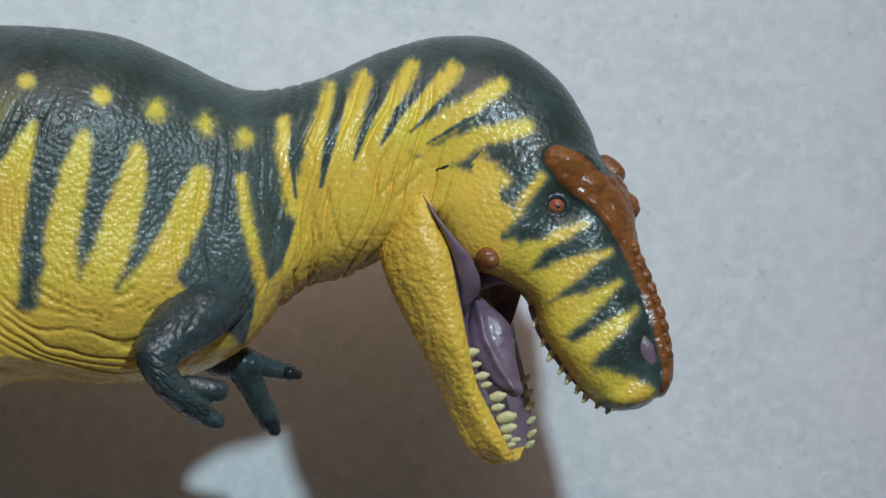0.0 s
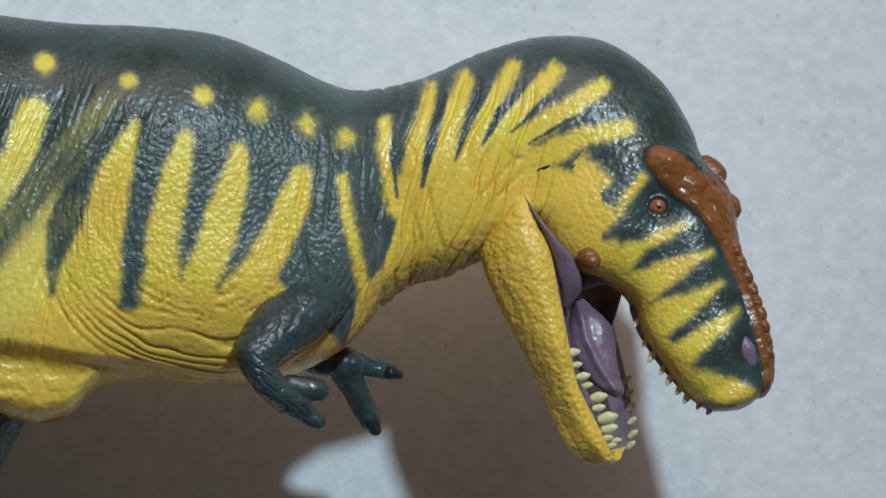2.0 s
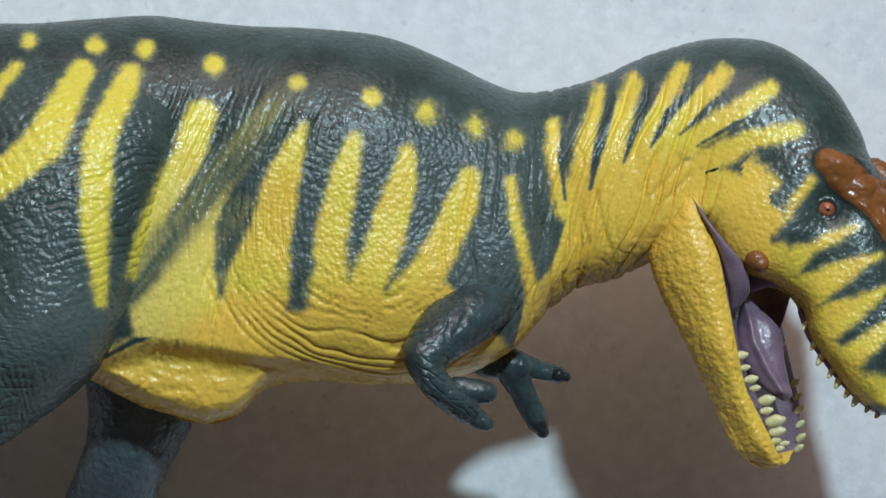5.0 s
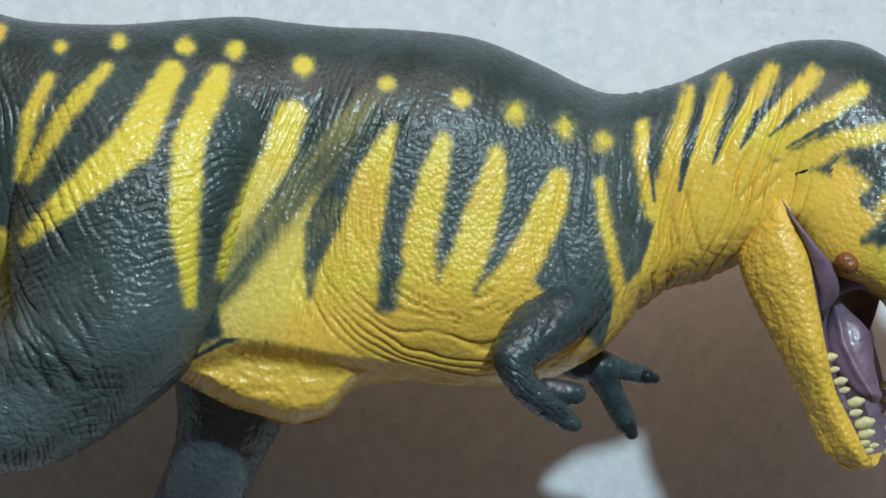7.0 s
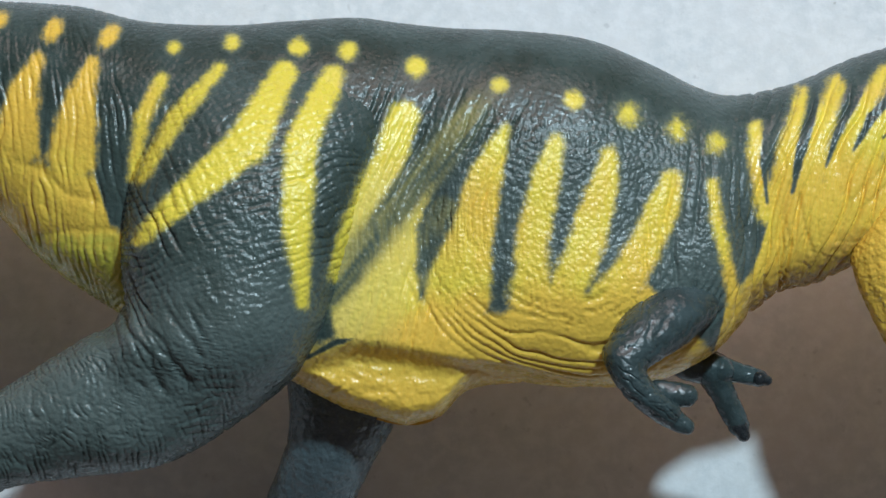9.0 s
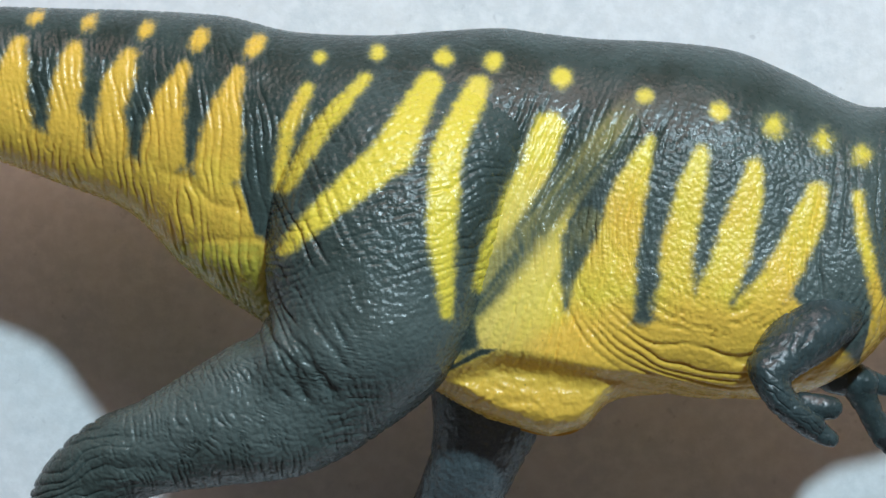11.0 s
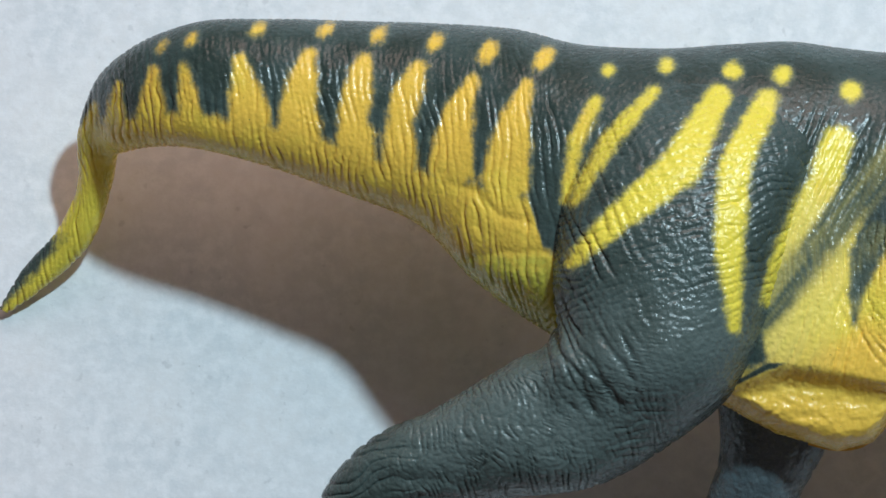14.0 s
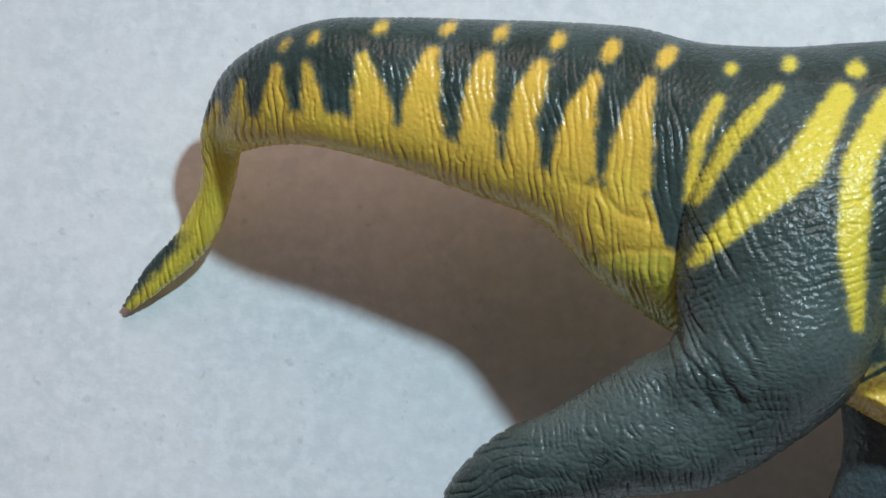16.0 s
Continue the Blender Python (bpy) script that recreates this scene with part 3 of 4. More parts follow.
def sunk(g):
    """How far the belly lies back under the flank's ledge, in mm."""
    x, y = g[..., 0], g[..., 1]
    line = np.interp(x, [p[0] for p in LEDGE], [p[1] for p in LEDGE])
    belly = np.interp(x, [p[2] for p in TRUNK], [p[3] for p in TRUNK])
    ease = lambda q: np.clip(q, 0, 1) ** 2 * (3 - 2 * np.clip(q, 0, 1))
    high = np.maximum(g[..., 2] - 49, 0)
    down = line - y
    part = np.clip(down / np.maximum(line - belly, 1.0), 0, 1)
    bumps = soft_noise(x / 2.6, y / 1.8, seed=27) + 0.6 * soft_noise(x / 1.2, y / 1.0, seed=28)
    pouch = (21.0 + 0.6 * bumps - 1.5 * np.exp(-(down / 4.0) ** 2)) * np.sqrt(np.clip(1 - part ** 8, 0, 1))
    drop = np.maximum(high - pouch, 0) * ease(down / 6.5)
    plain = high * 0.36 * ease(down / 3.0) * window(x, -44, 62, 24)
    share = window(x, -80, 26, 24)
    return drop * share + plain * (1 - share)


def make_body():
    g = skin_grid(TAIL + TRUNK + NECK + HEAD, 1300, 360, 0.92, ([-300, -60, -10, 80, 100, 128, 142, 170, 182, 300], [0.80, 0.78, 0.60, 0.62, 0.75, 0.62, 0.42, 0.50, 0.70, 0.8]))
    g[..., 2] -= sunk(g)
    n = normals_of(g)
    g = g + n * body_forms(g)[..., None]
    n = normals_of(g)
    g = g + n * body_folds(g)[..., None]
    me = grid_mesh("body", g)
    x, y = g[..., 0], g[..., 1]
    stripes = stripes_of_body(g)
    values_on(me, "stripe", stripes)
    values_on(me, "crest", np.clip(along(g, CREST), -3, 3))
    values_on(me, "slate", 0.25 * window(x, 60, 150, 30) + 0.45 * window(x, 6, 100, 20) * window(y, -30, 24, 16))
    where, streak = olive(g)
    values_on(me, "brushed", where)
    values_on(me, "streak", streak)
    values_on(me, "matte", np.maximum(window(x, 18, 128, 16) * window(y + 0.15 * (x - 30), 34, 90, 10), window(x, -66, 30, 10) * window(y, 42, 90, 8)))
    values_on(me, "warm", 0.55 * window(x, -176, -55, 30) + 0.3 * window(x, -125, -60, 30) * window(y, 26, 70, 12) + 0.3 * window(x, 10, 200, 20) * window(y, -60, 24, 10) + 0.5 * window(y - 0.1 * x, -60, -16, 14) * window(x, -30, 100, 20) + 0.25 * window(x, 92, 150, 20) + 0.5 * window(x, -40, 60, 20) * window(y, -60, -25, 6) + 0.15)
    values_on(me, "moss", np.maximum(window(x, -92, -50, 8) * window(y, -40, 4.0, 3), 0.18 * window(x, -176, -50, 20) * window(y - 0.42 * x, -20, 62, 10)))
    values_on(me, "brown_tint", np.maximum(window(x, 92, 124, 8) * window(y - 0.5 * (x - 108), -40, -1, 5), 0.3 * np.exp(-(np.abs(along(g, NECK_CREASES)) / 0.5) ** 2)))
    values_on(me, "pale", (0.55 + 0.45 * soft_noise((x - 0.45 * y) / 1.4, (y + 0.45 * x) / 18, seed=19)) * window(x - 0.5 * y, -12, 14, 22) * window(y, -25, 20, 14))
    values_on(me, "pebble", 0.3 + 0.6 * window(x, 16, 92, 14) * window(y, -13, 30, 10) + 0.25 * window(x, 140, 240, 10) + 0.1 * window(x, -70, 10, 10) - 0.75 * np.clip(along(g, CREST) + 0.5, 0, 1) * window(x, 140, 240, 10) - 0.3 * window(x, 138, 240, 6) * (stripes < -0.3))
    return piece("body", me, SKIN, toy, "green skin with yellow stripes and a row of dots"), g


body, BODY_GRID = make_body()
BODY_POINTS = BODY_GRID[BODY_GRID[..., 2] > 40]


def height_at(x, y, reach=1.3, share=50):
    """Height in mm below which that share of the upper surface near x, y lies."""
    near = np.hypot(BODY_POINTS[:, 0] - x, BODY_POINTS[:, 1] - y) < reach
    return float(np.percentile(BODY_POINTS[near, 2], share)) if near.any() else 52.0


# Lower jaw sections: chin x, y; near rim x, y; far rim x, y; rim heights.
JAW = [
    (121.9, 6.7, 127.2, 15.3, 130.7, 6.7, 62.0, 36.0),
    (118.5, 0.4, 129.1, 12.0, 138.2, 1.0, 67.0, 36.0),
    (119.2, -6.5, 133.4, 0.3, 144.8, -6.8, 70.0, 34.0),
    (123.2, -16.0, 136.4, -13.4, 153.1, -18.2, 70.0, 35.0),
    (128.6, -26.7, 138.8, -25.8, 154.7, -25.5, 70.0, 39.0),
    (132.3, -35.1, 141.0, -34.4, 156.3, -33.9, 68.0, 42.0),
    (135.9, -43.4, 144.8, -42.1, 156.9, -40.8, 67.0, 46.0),
    (139.6, -50.2, 148.3, -48.8, 155.4, -48.4, 66.0, 52.0),
    (143.7, -53.5, 150.1, -52.0, 152.7, -51.5, 64.0, 59.0),
]


def make_jaw():
    nu, nv = 170, 120
    r = curve_through([(a, b, c, d, e, f, zn, zf) for a, b, c, d, e, f, zn, zf in JAW], nu)
    chin, near, far, zn, zf = r[:, 0:2], r[:, 2:4], r[:, 4:6], r[:, 6:7], r[:, 7:8]
    zc = (zn + zf) / 2
    floor = (near + far) / 2 * 0.72 + chin * 0.28
    ring = [np.hstack([chin, zc * 0.55 + zn * 0.45]), np.hstack([chin * 0.80 + near * 0.20, zc * 0.1 + zn * 0.9]), np.hstack([chin * 0.35 + near * 0.65, zn + 2.2]),
            np.hstack([near, zn]), np.hstack([near * 0.75 + floor * 0.25, zn * 0.85 + zf * 0.15]), np.hstack([floor, zn * 0.7 + zf * 0.3]),
            np.hstack([far * 0.75 + floor * 0.25, zf * 0.85 + zn * 0.15]), np.hstack([far, zf]), np.hstack([chin * 0.3 + far * 0.7, zf - 1.2]),
            np.hstack([chin * 0.72 + far * 0.28, zc * 0.35 + zf * 0.65])]
    ring = np.array(ring)
    k = len(ring)
    u = np.arange(nv) * k / nv
    i = np.floor(u).astype(int)
    x = (u - i)[:, None, None]
    p0, p1, p2, p3 = (ring[(i + o) % k] for o in (-1, 0, 1, 2))
    g = 0.5 * (2 * p1 + (p2 - p0) * x + (2 * p0 - 5 * p1 + 4 * p2 - p3) * x ** 2 + (3 * p1 - p0 - 3 * p2 + p3) * x ** 3)
    g = g.transpose(1, 0, 2)
    tip = g[-1].mean(axis=0)
    extra = [tip + (g[-1] - tip) * s + np.array([d * 0.9, -d, 0]) for s, d in ((0.86, 0.5), (0.6, 0.95), (0.25, 1.15))]
    g = np.concatenate([g, np.array(extra)])
    n = normals_of(g)
    outer = ((u < 3.0) | (u > 7.0)).astype(float)
    q = g / 1.9
    h = 0.30 * (ridges(q[..., 0], q[..., 1], q[..., 2], 71) - 0.5) * outer[None]
    h = h + outer[None] * 0.25 * (ridges(g[..., 0] / 4 + g[..., 1] / 14, g[..., 1] / 6, g[..., 2] / 8, 73) - 0.5)
    g = g + n * h[..., None]
    me = grid_mesh("lower_jaw", g)
    values_on(me, "stripe", np.full(g.shape[:2], 3.0))
    values_on(me, "crest", np.full(g.shape[:2], -3.0))
    values_on(me, "warm", 0.85 + 0.3 * spot(g, 137, -6, 9, 14))
    values_on(me, "pale", np.zeros(g.shape[:2]))
    values_on(me, "pebble", np.full(g.shape[:2], 0.9))
    me.materials.append(SKIN)
    me.materials.append(MAUVE)
    col = np.tile(((u >= 3.0) & (u < 7.0)).astype(np.int32), g.shape[0] - 1)
    col.reshape(g.shape[0] - 1, nv)[int(nu * 0.955):] = 0
    me.polygons.foreach_set("material_index", np.concatenate([col, [0, 0]]).astype(np.int32))
    return piece("lower_jaw", me, SKIN, toy, "yellow lower jaw with mauve mouth floor")


jaw = make_jaw()
TONGUE = [
    (141.1, -13.6, 143.4, -13.2, 58, 1.5), (140.1, -17.7, 146.7, -16.4, 60, 3), (139.7, -21.8, 150.0, -20.3, 61, 3.5),
    (140.8, -27.6, 151.0, -27.5, 62, 3.5), (144.0, -32.9, 151.9, -32.7, 63, 3), (148.1, -36.3, 152.6, -36.4, 64, 2), (150.2, -37.6, 151.6, -37.5, 64, 1),
]
TONGUE_RIDGE = [(141.6, -13.8, 0, 143.2, -23.2, 0, 146.6, -30.2, 0, 150.1, -35.5, 0)]
CHEEK = [
    (127.8, 12.0, 128.5, 11.4, 67, 1), (129.8, 7.4, 132.5, 5.2, 70.5, 1.5), (132.6, 2.3, 135.7, 1.0, 71, 1.5),
    (134.6, -2.5, 140.0, -4.1, 70, 2), (136.4, -9.3, 141.9, -10.0, 68, 2.2), (137.4, -15.5, 140.5, -14.1, 65, 1.5),
]
PALATE = [
    (138.0, -5.2, 140.7, -12.6, 60, 2), (142.8, -4.7, 143.7, -11.0, 61, 3), (146.8, -5.6, 147.0, -10.0, 62, 3),
    (150.8, -7.5, 151.1, -10.6, 61, 2.5), (154.3, -11.2, 153.7, -13.1, 58, 1.5),
]
THROAT = [(142.9, -9.5, 141.5, -15.1, 40, 3), (150.7, -8.2, 147.3, -18.1, 36, 3), (156.2, -10.4, 153.0, -20.6, 38, 3)]


def mouth_part(name, rows, parent, label, nu=60, nv=40):
    """A soft plate inside the mouth, with a faint uneven surface."""
    g = skin_grid(rows, nu, nv, 0.85)
    if rows is TONGUE:
        g[..., 2] += 1.3 * np.exp(-(along(g, TONGUE_RIDGE) / 0.9) ** 2) * (g[..., 2] > 59)
    g = g + normals_of(g) * (0.25 * (soft_noise(g[..., 0] / 2.2, g[..., 1] / 2.2, g[..., 2] / 3, 77) - 0.5))[..., None]
    return piece(name, grid_mesh(name, g), MAUVE, parent, label)


mouth_part("tongue", TONGUE, jaw, "mauve tongue with a raised ridge", 90, 60)
mouth_part("cheek_membrane", CHEEK, toy, "mauve skin at the corner of the mouth")
mouth_part("palate", PALATE, toy, "mauve roof of the mouth")
mouth_part("throat", THROAT, toy, "dark mauve throat")


JAW_Y = [-r[3] for r in JAW]


def tooth(x, y, z, r, way, long, parent):
    """A blunt curved cone, rooted at x, y, z, pointing along way (degrees in the plane of the sheet)."""
    c, s = math.cos(radians(way)), math.sin(radians(way))
    pts = [(x - c * r, y - s * r, z, r * 0.8), (x, y, z, r), (x + c * long * 0.6, y + s * long * 0.6, z + 0.3, r * 0.82), (x + c * long, y + s * long, z + 0.4, r * 0.55)]
    limb("tooth", pts, IVORY, parent, flat=0.9, nu=16, nv=10)


for x, y, r in [
    (139.8, -26.3, 1.5), (140.8, -29.3, 1.1), (142.5, -32.1, 1.4), (143.5, -34.3, 1.1),
    (146.4, -37.2, 1.7), (146.4, -39.8, 1.3), (148.7, -42.3, 2.0), (149.1, -44.9, 1.7),
    (148.4, -47.3, 1.3), (149.6, -49.1, 1.1), (150.9, -47.9, 1.0),
]:
    tooth(x - 0.2, y, float(np.interp(-y, JAW_Y, [q[6] for q in JAW])) - 0.6, r * 0.8, 12, r * 0.75, jaw)
for x, y, r in [
    (153.3, -24.3, 1.0), (156.2, -33.7, 1.4), (156.6, -37.0, 1.3), (156.7, -40.3, 1.4),
    (156.7, -43.7, 1.3), (156.4, -46.9, 1.4), (155.5, -49.4, 1.3),
]:
    tooth(x, y, float(np.interp(-y, JAW_Y, [q[7] for q in JAW])) + 2.2, r * 0.65, 40, r * 0.7, jaw)
for x, y, r in [
    (155.8, -19.4, 1.1), (157.7, -24.1, 1.1), (159.3, -27.4, 1.4), (161.7, -30.9, 1.1),
    (163.6, -33.0, 1.4), (166.0, -35.3, 1.4), (167.9, -37.3, 1.5), (170.9, -39.0, 1.3),
    (173.5, -40.2, 1.4),
]:
    tooth(x + 0.15, y + 0.25, float(np.interp(-y, [-q[3] for q in HEAD[2:]], [q[4] + 0.25 * q[5] for q in HEAD[2:]])), r * 0.68, 238, r * 1.15, body)

GUM = [
    (155.1, -15.7, 0.8), (157.4, -21.9, 1.0), (160.6, -27.0, 1.1), (164.7, -32.3, 1.1),
    (169.7, -37.2, 1.1), (174.7, -40.3, 0.8),
]
limb("gum", [(x, y, float(np.interp(-y, [-q[3] for q in HEAD[2:]], [q[4] + 0.2 * q[5] for q in HEAD[2:]])), r) for x, y, r in GUM], MAUVE, body, "mauve upper gum", nu=90, nv=20)

# Bosses on the head, eye and nostril.
HORNS = [
    (175.8, 17.8, 3.4), (177.8, 9.4, 3.8), (143.2, -3.4, 2.3), (160.2, 9.0, 2.2), (181.3, -26.0, 2.8),
]
KNOBS = [
    (180.2, -1.4, 1.5), (181.5, -5.0, 1.6), (183.1, -8.1, 1.4), (184.4, -11.4, 1.4),
    (185.4, -14.3, 1.3), (186.3, -17.1, 1.3), (187.1, -20.2, 1.2), (187.8, -23.3, 1.0),
    (188.2, -26.7, 1.0),
]
for (x, y, r), z in zip(HORNS[:3], (52, 59, 72.6)):
    limb("boss", [(x - r * 0.25, y + r * 0.2, z, r * 0.95), (x + r * 0.25, y - r * 0.2, z, r)], BROWN, toy, "rounded brown boss", flat=1.0, nu=40, nv=32, lumps=0.35, lump_size=3.5)
for x, y, r in KNOBS:
    x, z = x - 0.9, height_at(x - 0.9, y, 1.3, 80) - 0.45 * r
    limb("knob", [(x - 0.2, y + 0.5, z, 1.1 * r), (x + 0.2, y - 0.5, z, 1.1 * r)], BROWN, toy, "small brown knob", flat=0.9, nu=24, nv=18, lumps=0.3, lump_size=2.0)
ex, ey, er = HORNS[3]
ez = height_at(ex, ey) - 0.9
eye_ball = limb("eye", [(ex - 0.1, ey, ez, er), (ex + 0.1, ey, ez, er)], RED_EYE, toy, "orange-red painted eye", nu=28, nv=24)
limb("pupil", [(ex + 0.15, ey - 0.1, ez + 2.0, 0.5), (ex + 0.25, ey - 0.1, ez + 2.0, 0.5)], BLACK, eye_ball, "black pupil", flat=0.6, nu=16, nv=14)
ring = [(ex + (er + 0.6) * math.cos(a), ey + (er + 0.4) * math.sin(a), ez + 0.7, 0.95) for a in np.linspace(0.2, 2 * math.pi + 0.1, 22)]
limb("eyelid", ring, SLATE, eye_ball, "dark green eyelid", nu=120, nv=16)
# No groove is cut: the slit's dark is the strip's own colour.
limb("ear", [(x, y, height_at(x, y) - 0.1, r) for x, y, r in [
    (131.5, 18.1, 0.3), (132.9, 18.5, 0.4), (134.1, 19.0, 0.3),
]], CLAW, toy, "dark strip for the ear slit", flat=0.6, nu=20, nv=12)
nx, ny, nr = HORNS[4]
nz = height_at(nx, ny) + 0.35
limb("nostril", [(nx - 1.0, ny + 2.6, nz, 1.5), (nx, ny, nz, 2.3), (nx + 1.0, ny - 2.6, nz, 1.7)], MAUVE, toy, "mauve nostril", flat=0.5, nu=30, nv=20)

# ---- limbs ----
LEG = [
    (-43.4, 46.7, 0.7, 44.2, 55.0, 14), (-50.1, 35.6, 8.4, 31.8, 57.5, 23.5),
    (-57.9, 17.6, 3.7, 16.6, 59.4, 29), (-59.7, 1.1, -1.7, -1.3, 60.0, 31),
    (-60.0, -14.0, -7.8, -17.8, 60.0, 30), (-66.8, -20.2, -15.3, -28.1, 61.2, 27),
    (-76.3, -26.4, -28.9, -40.5, 61.2, 22), (-88.7, -34.1, -48.7, -52.0, 61.2, 18.5),
    (-101.1, -39.7, -70.1, -55.3, 60.0, 14.5), (-109.4, -46.6, -87.7, -58.5, 58.8, 12),
    (-115.2, -54.4, -96.4, -65.3, 56.2, 11), (-118.8, -65.6, -103.5, -73.1, 53.8, 10),
    (-121.8, -76.8, -107.2, -80.2, 51.2, 9.5),
]


# Deep creases that run down from the tail's root.
LEG_CREASES = [
    (-59.7, -9.0, 0, -57.5, -18.0, 0, -51.3, -25.0, 0, -48.5, -33.0, 0),
    (-57.0, -8.0, 0, -52.0, -18.0, 0, -46.5, -25.0, 0, -42.0, -31.0, 0),
    (-51.0, -7.0, 0, -45.0, -17.0, 0, -38.5, -25.0, 0),
]


def make_leg():
    g = skin_grid(LEG, 620, 320, 0.80)
    x, y, z = g[..., 0], g[..., 1], g[..., 2]
    n = normals_of(g)
    upper = window(y, -34, 80, 14)
    knee = 1 - 0.85 * np.clip(1.4 * spot(g, -26, -24, 22, 16), 0, 1)
    h = upper * knee * window(y, -12, 80, 16) * 0.36 * (folds((0.35 * x - 0.94 * y) / 2.1, (0.94 * x + 0.35 * y) / 7, 81) - 1)
    h += upper * knee * 0.24 * (folds((0.9 * x + 0.4 * y) / 2.4, (0.9 * y - 0.4 * x) / 6, 82) - 1)
    rear = np.clip(1.3 * spot(g, -46, -8, 13, 24), 0, 1)
    h += rear * 0.85 * (folds((x + 0.5 * y) / 3.2, (y - 0.5 * x) / 24, 83, 0.7) - 1)
    shin = window(y, -120, -22, 16)
    mid = window(x, -92, -28, 16)
    h += shin * mid * 0.36 * (folds((x + 0.15 * y) / 1.6, y / 6, 85, 1.2) - 1)
    h += shin * (1 - mid) * window(x, -140, -80, 10) * 0.5 * (folds((y - 0.35 * x) / 2.6, x / 9, 86, 1.0) - 1)
    h += window(np.hypot(x + 36, y + 40), 0, 9, 8) * 0.3 * (folds((y - 0.25 * x) / 2.4, x / 8, 88, 1.0) - 1)
    h += shin * 0.25 * (ridges(x / 2.6, y / 2.4, z / 3, 89) - 0.6) + 1.2 * spot(g, -93, -47, 9, 3) + 0.8 * spot(g, -92, -53, 8, 2)
    h -= 0.75 * np.exp(-((along(g, LEG_CREASES) + 1.6 * (soft_noise(x / 4, y / 4, seed=90) - 0.5)) / 0.7) ** 2)
    h += upper * 0.12 * (ridges(x / 1.4, y / 1.7, z / 2, 87) - 0.6)
    h += 2.5 * spot(g, -30, -20, 14, 12) - 2.0 * spot(g, -62, -22, 4, 10)
    g = g + n * h[..., None]
    me = grid_mesh("hind_leg", g)
    values_on(me, "stripe", np.clip(along(g, THIGH_STRIPES + FLANK_STRIPES[:1] + [(-3.5, -18.0, 4.0, 1.5, -6.0, 3.0)]), -3, 3) * np.where(g[..., 2] > 56, 1, 0) - np.where(g[..., 2] > 56, 0, 3))
    values_on(me, "crest", np.full(g.shape[:2], -3.0))
    values_on(me, "matte", np.zeros(g.shape[:2]))
    values_on(me, "slate", 0.2 + 0.8 * window(g[..., 1], -140, -8, 24) * (0.35 + 0.65 * window(g[..., 0], -92, 60, 20)))
    values_on(me, "warm", np.full(g.shape[:2], 0.05))
    values_on(me, "pale", np.zeros(g.shape[:2]))
    values_on(me, "pebble", np.full(g.shape[:2], 0.6))
    return piece("hind_leg", me, SKIN, toy, "bent hind leg with yellow thigh stripes")


leg = make_leg()
FAR_LEG = [
    (-21.9, -19.6, 13.8, -33.4, 38, 14), (-19.1, -33.6, 7.6, -42.5, 38, 14),
    (-18.6, -43.4, 4.8, -47.5, 37, 13.5), (-21.1, -53.4, -0.0, -56.7, 34, 12.5),
    (-26.1, -65.1, -5.6, -69.2, 26, 11), (-32.7, -77.1, -14.1, -82.7, 16, 10),
]


def make_far_leg():
    g = skin_grid(FAR_LEG, 120, 90, 0.95)
    h = 0.5 * (ridges(g[..., 0] / 2.6, g[..., 1] / 9, g[..., 2] / 9, 91) - 0.5)
    g = g + normals_of(g) * h[..., None]
    return piece("hind_leg", grid_mesh("far_hind_leg", g), SLATE_BLUE, toy, "dark slate hind leg under the belly")


far_leg = make_far_leg()
ARM = [
    (81.2, -4.0, 87.4, -8.2, 62, 6), (73.3, -7.0, 85.7, -14.3, 67, 10), (65.5, -12.1, 78.4, -21.4, 73, 10.5),
    (59.0, -19.5, 69.4, -26.9, 79, 9), (56.5, -24.4, 67.1, -28.5, 82, 7.5), (58.1, -29.5, 67.5, -30.1, 83, 6.5),
    (61.5, -34.5, 68.9, -31.9, 83, 6), (66.2, -38.7, 72.3, -34.9, 82, 5.5), (70.6, -41.7, 75.1, -37.0, 81, 4.5), (72.4, -42.5, 75.5, -38.8, 81, 3),
]


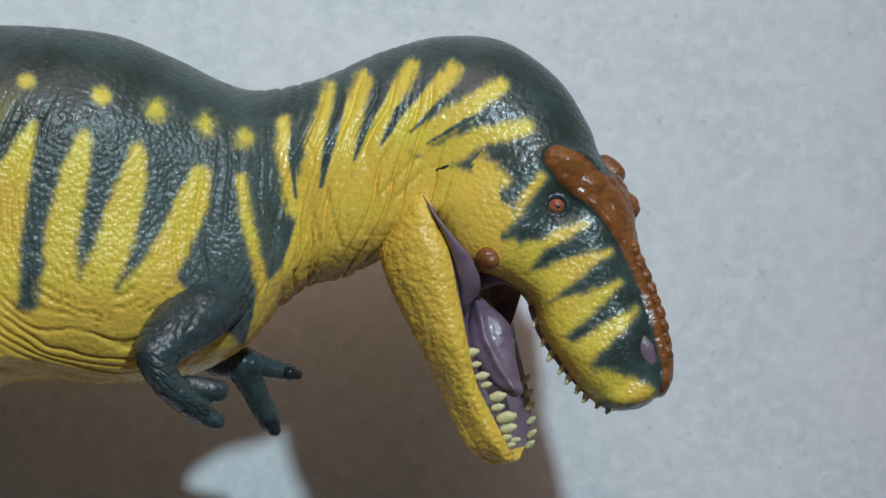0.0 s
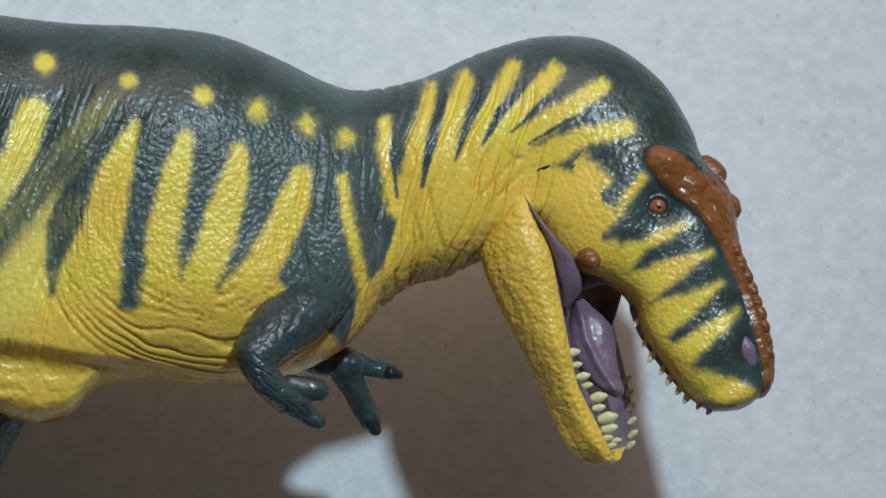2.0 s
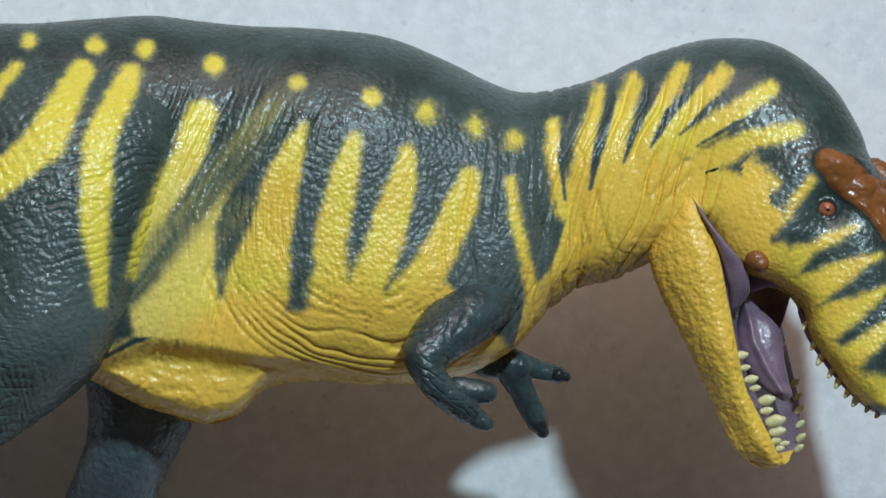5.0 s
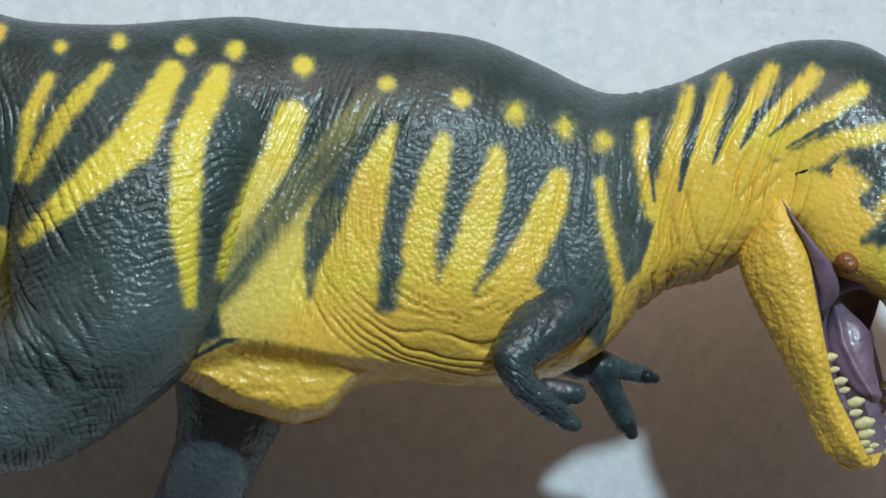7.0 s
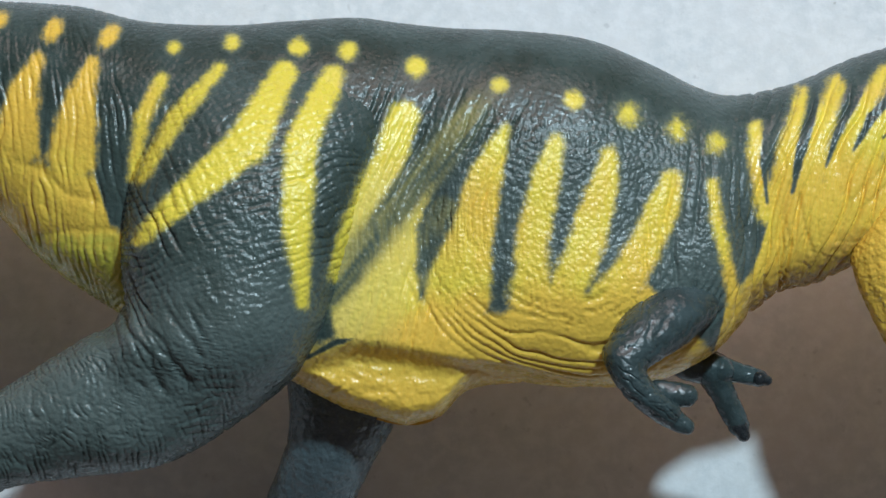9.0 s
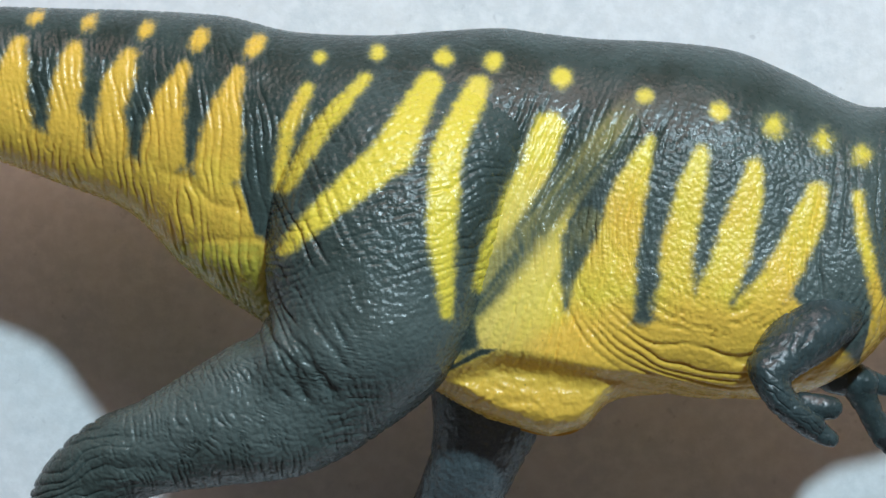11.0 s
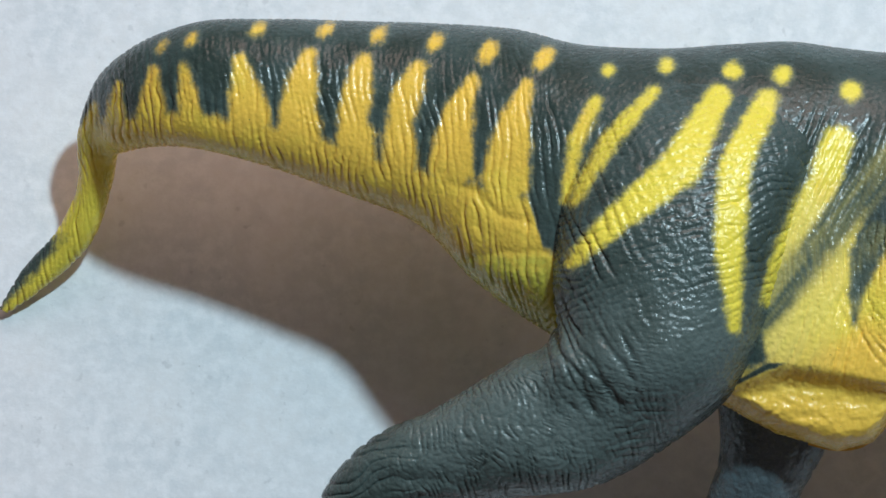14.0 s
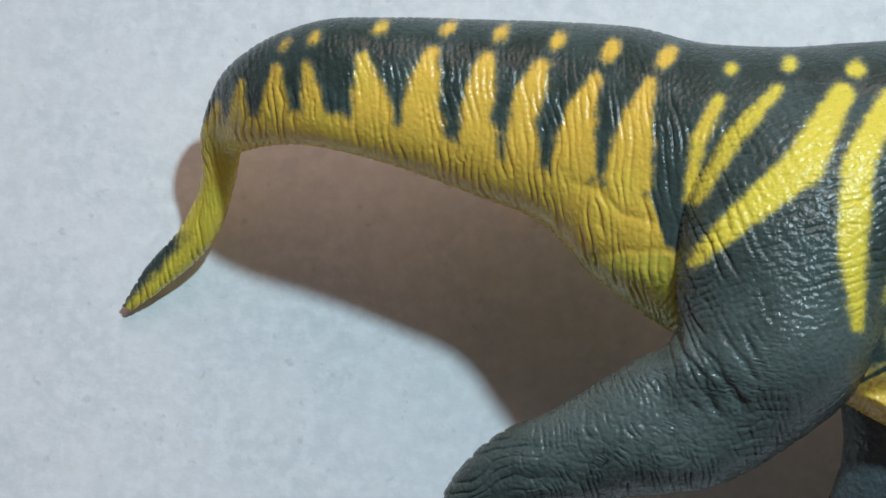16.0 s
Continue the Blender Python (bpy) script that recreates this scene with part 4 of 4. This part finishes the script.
def make_arm():
    g = skin_grid(ARM, 260, 140, 0.9)
    x, y = g[..., 0], g[..., 1]
    h = 0.25 * (ridges(x / 2.2, y / 2.2, g[..., 2] / 4, 95) - 0.5)
    h += window(y, -24, 10, 8) * 0.32 * (folds((x - 0.9 * y) / 3.0, (x + y) / 9, 96, 1.0) - 1)
    h += window(y, -60, -26, 4) * 0.25 * (folds((x + y) / 2.4, (x - y) / 8, 97, 1.0) - 1)
    g = g + normals_of(g) * h[..., None]
    return piece("arm", grid_mesh("arm", g), SLATE, toy, "small dark green bent arm")


arm = make_arm()
for f in [
    (71.0, -38.8, 2.4, 74.4, -40.7, 2.4, 76.6, -42.0, 1.9),
    (69.7, -33.6, 2.7, 73.7, -34.3, 3.0, 76.8, -34.6, 2.6),
]:
    limb("finger", [(f[i], f[i + 1], 81, f[i + 2]) for i in range(0, len(f), 3)], SLATE, arm, nu=40, nv=24, lumps=0.4)
far_arm = limb("arm", [(68, -18, 40, 7), (75, -25, 38, 5), (82, -28.6, 44, 3.8), (87, -29.6, 46, 3.8)], SLATE, toy, "small dark green arm near the felt", lumps=0.4)
for f in [
    (79.3, -28.5, 2.5, 84.9, -28.8, 2.8, 91.1, -30.0, 1.8, 97.3, -31.6, 1.4),
    (84.9, -28.8, 2.7, 88.3, -35.6, 2.1, 92.2, -43.3, 1.8),
]:
    limb("finger", [(f[i], f[i + 1], 46 - 0.4 * i, f[i + 2] * 1.45) for i in range(0, len(f), 3)], SLATE, far_arm, nu=40, nv=24, lumps=0.4)
    limb("claw", [(f[-3], f[-2], 44, f[-1] * 1.38), (f[-3] + 0.3 * (f[-3] - f[-6]), f[-2] + 0.3 * (f[-2] - f[-5]), 44, f[-1] * 0.9)], CLAW, far_arm, "dark claw", nu=20, nv=16)


# Feet, beyond the hocks.
def foot(parent, x, y, z, lean):
    limb("foot", [(x, y + 6, z, 8.5), (x + lean * 0.4, y - 16, z - 2, 7.5), (x + lean, y - 30, z - 4, 8.5)], SLATE, parent, lumps=0.5)
    for a, l in ((-35, 20), (0, 25), (35, 20)):
        c, s = math.cos(radians(a)), math.sin(radians(a))
        limb("toe", [(x + lean, y - 32, z - 4 + 3 * s, 5), (x + lean + l * 0.6 * c, y - 34 + 8 * s, z - 4 + 4 * s, 4.4), (x + lean + l * c, y - 36 + 14 * s, z - 4 + 5 * s, 2.6)], SLATE, parent, lumps=0.4)


foot(leg, -115, -82, 50, 6)
foot(far_leg, -24, -84, 13, 8)
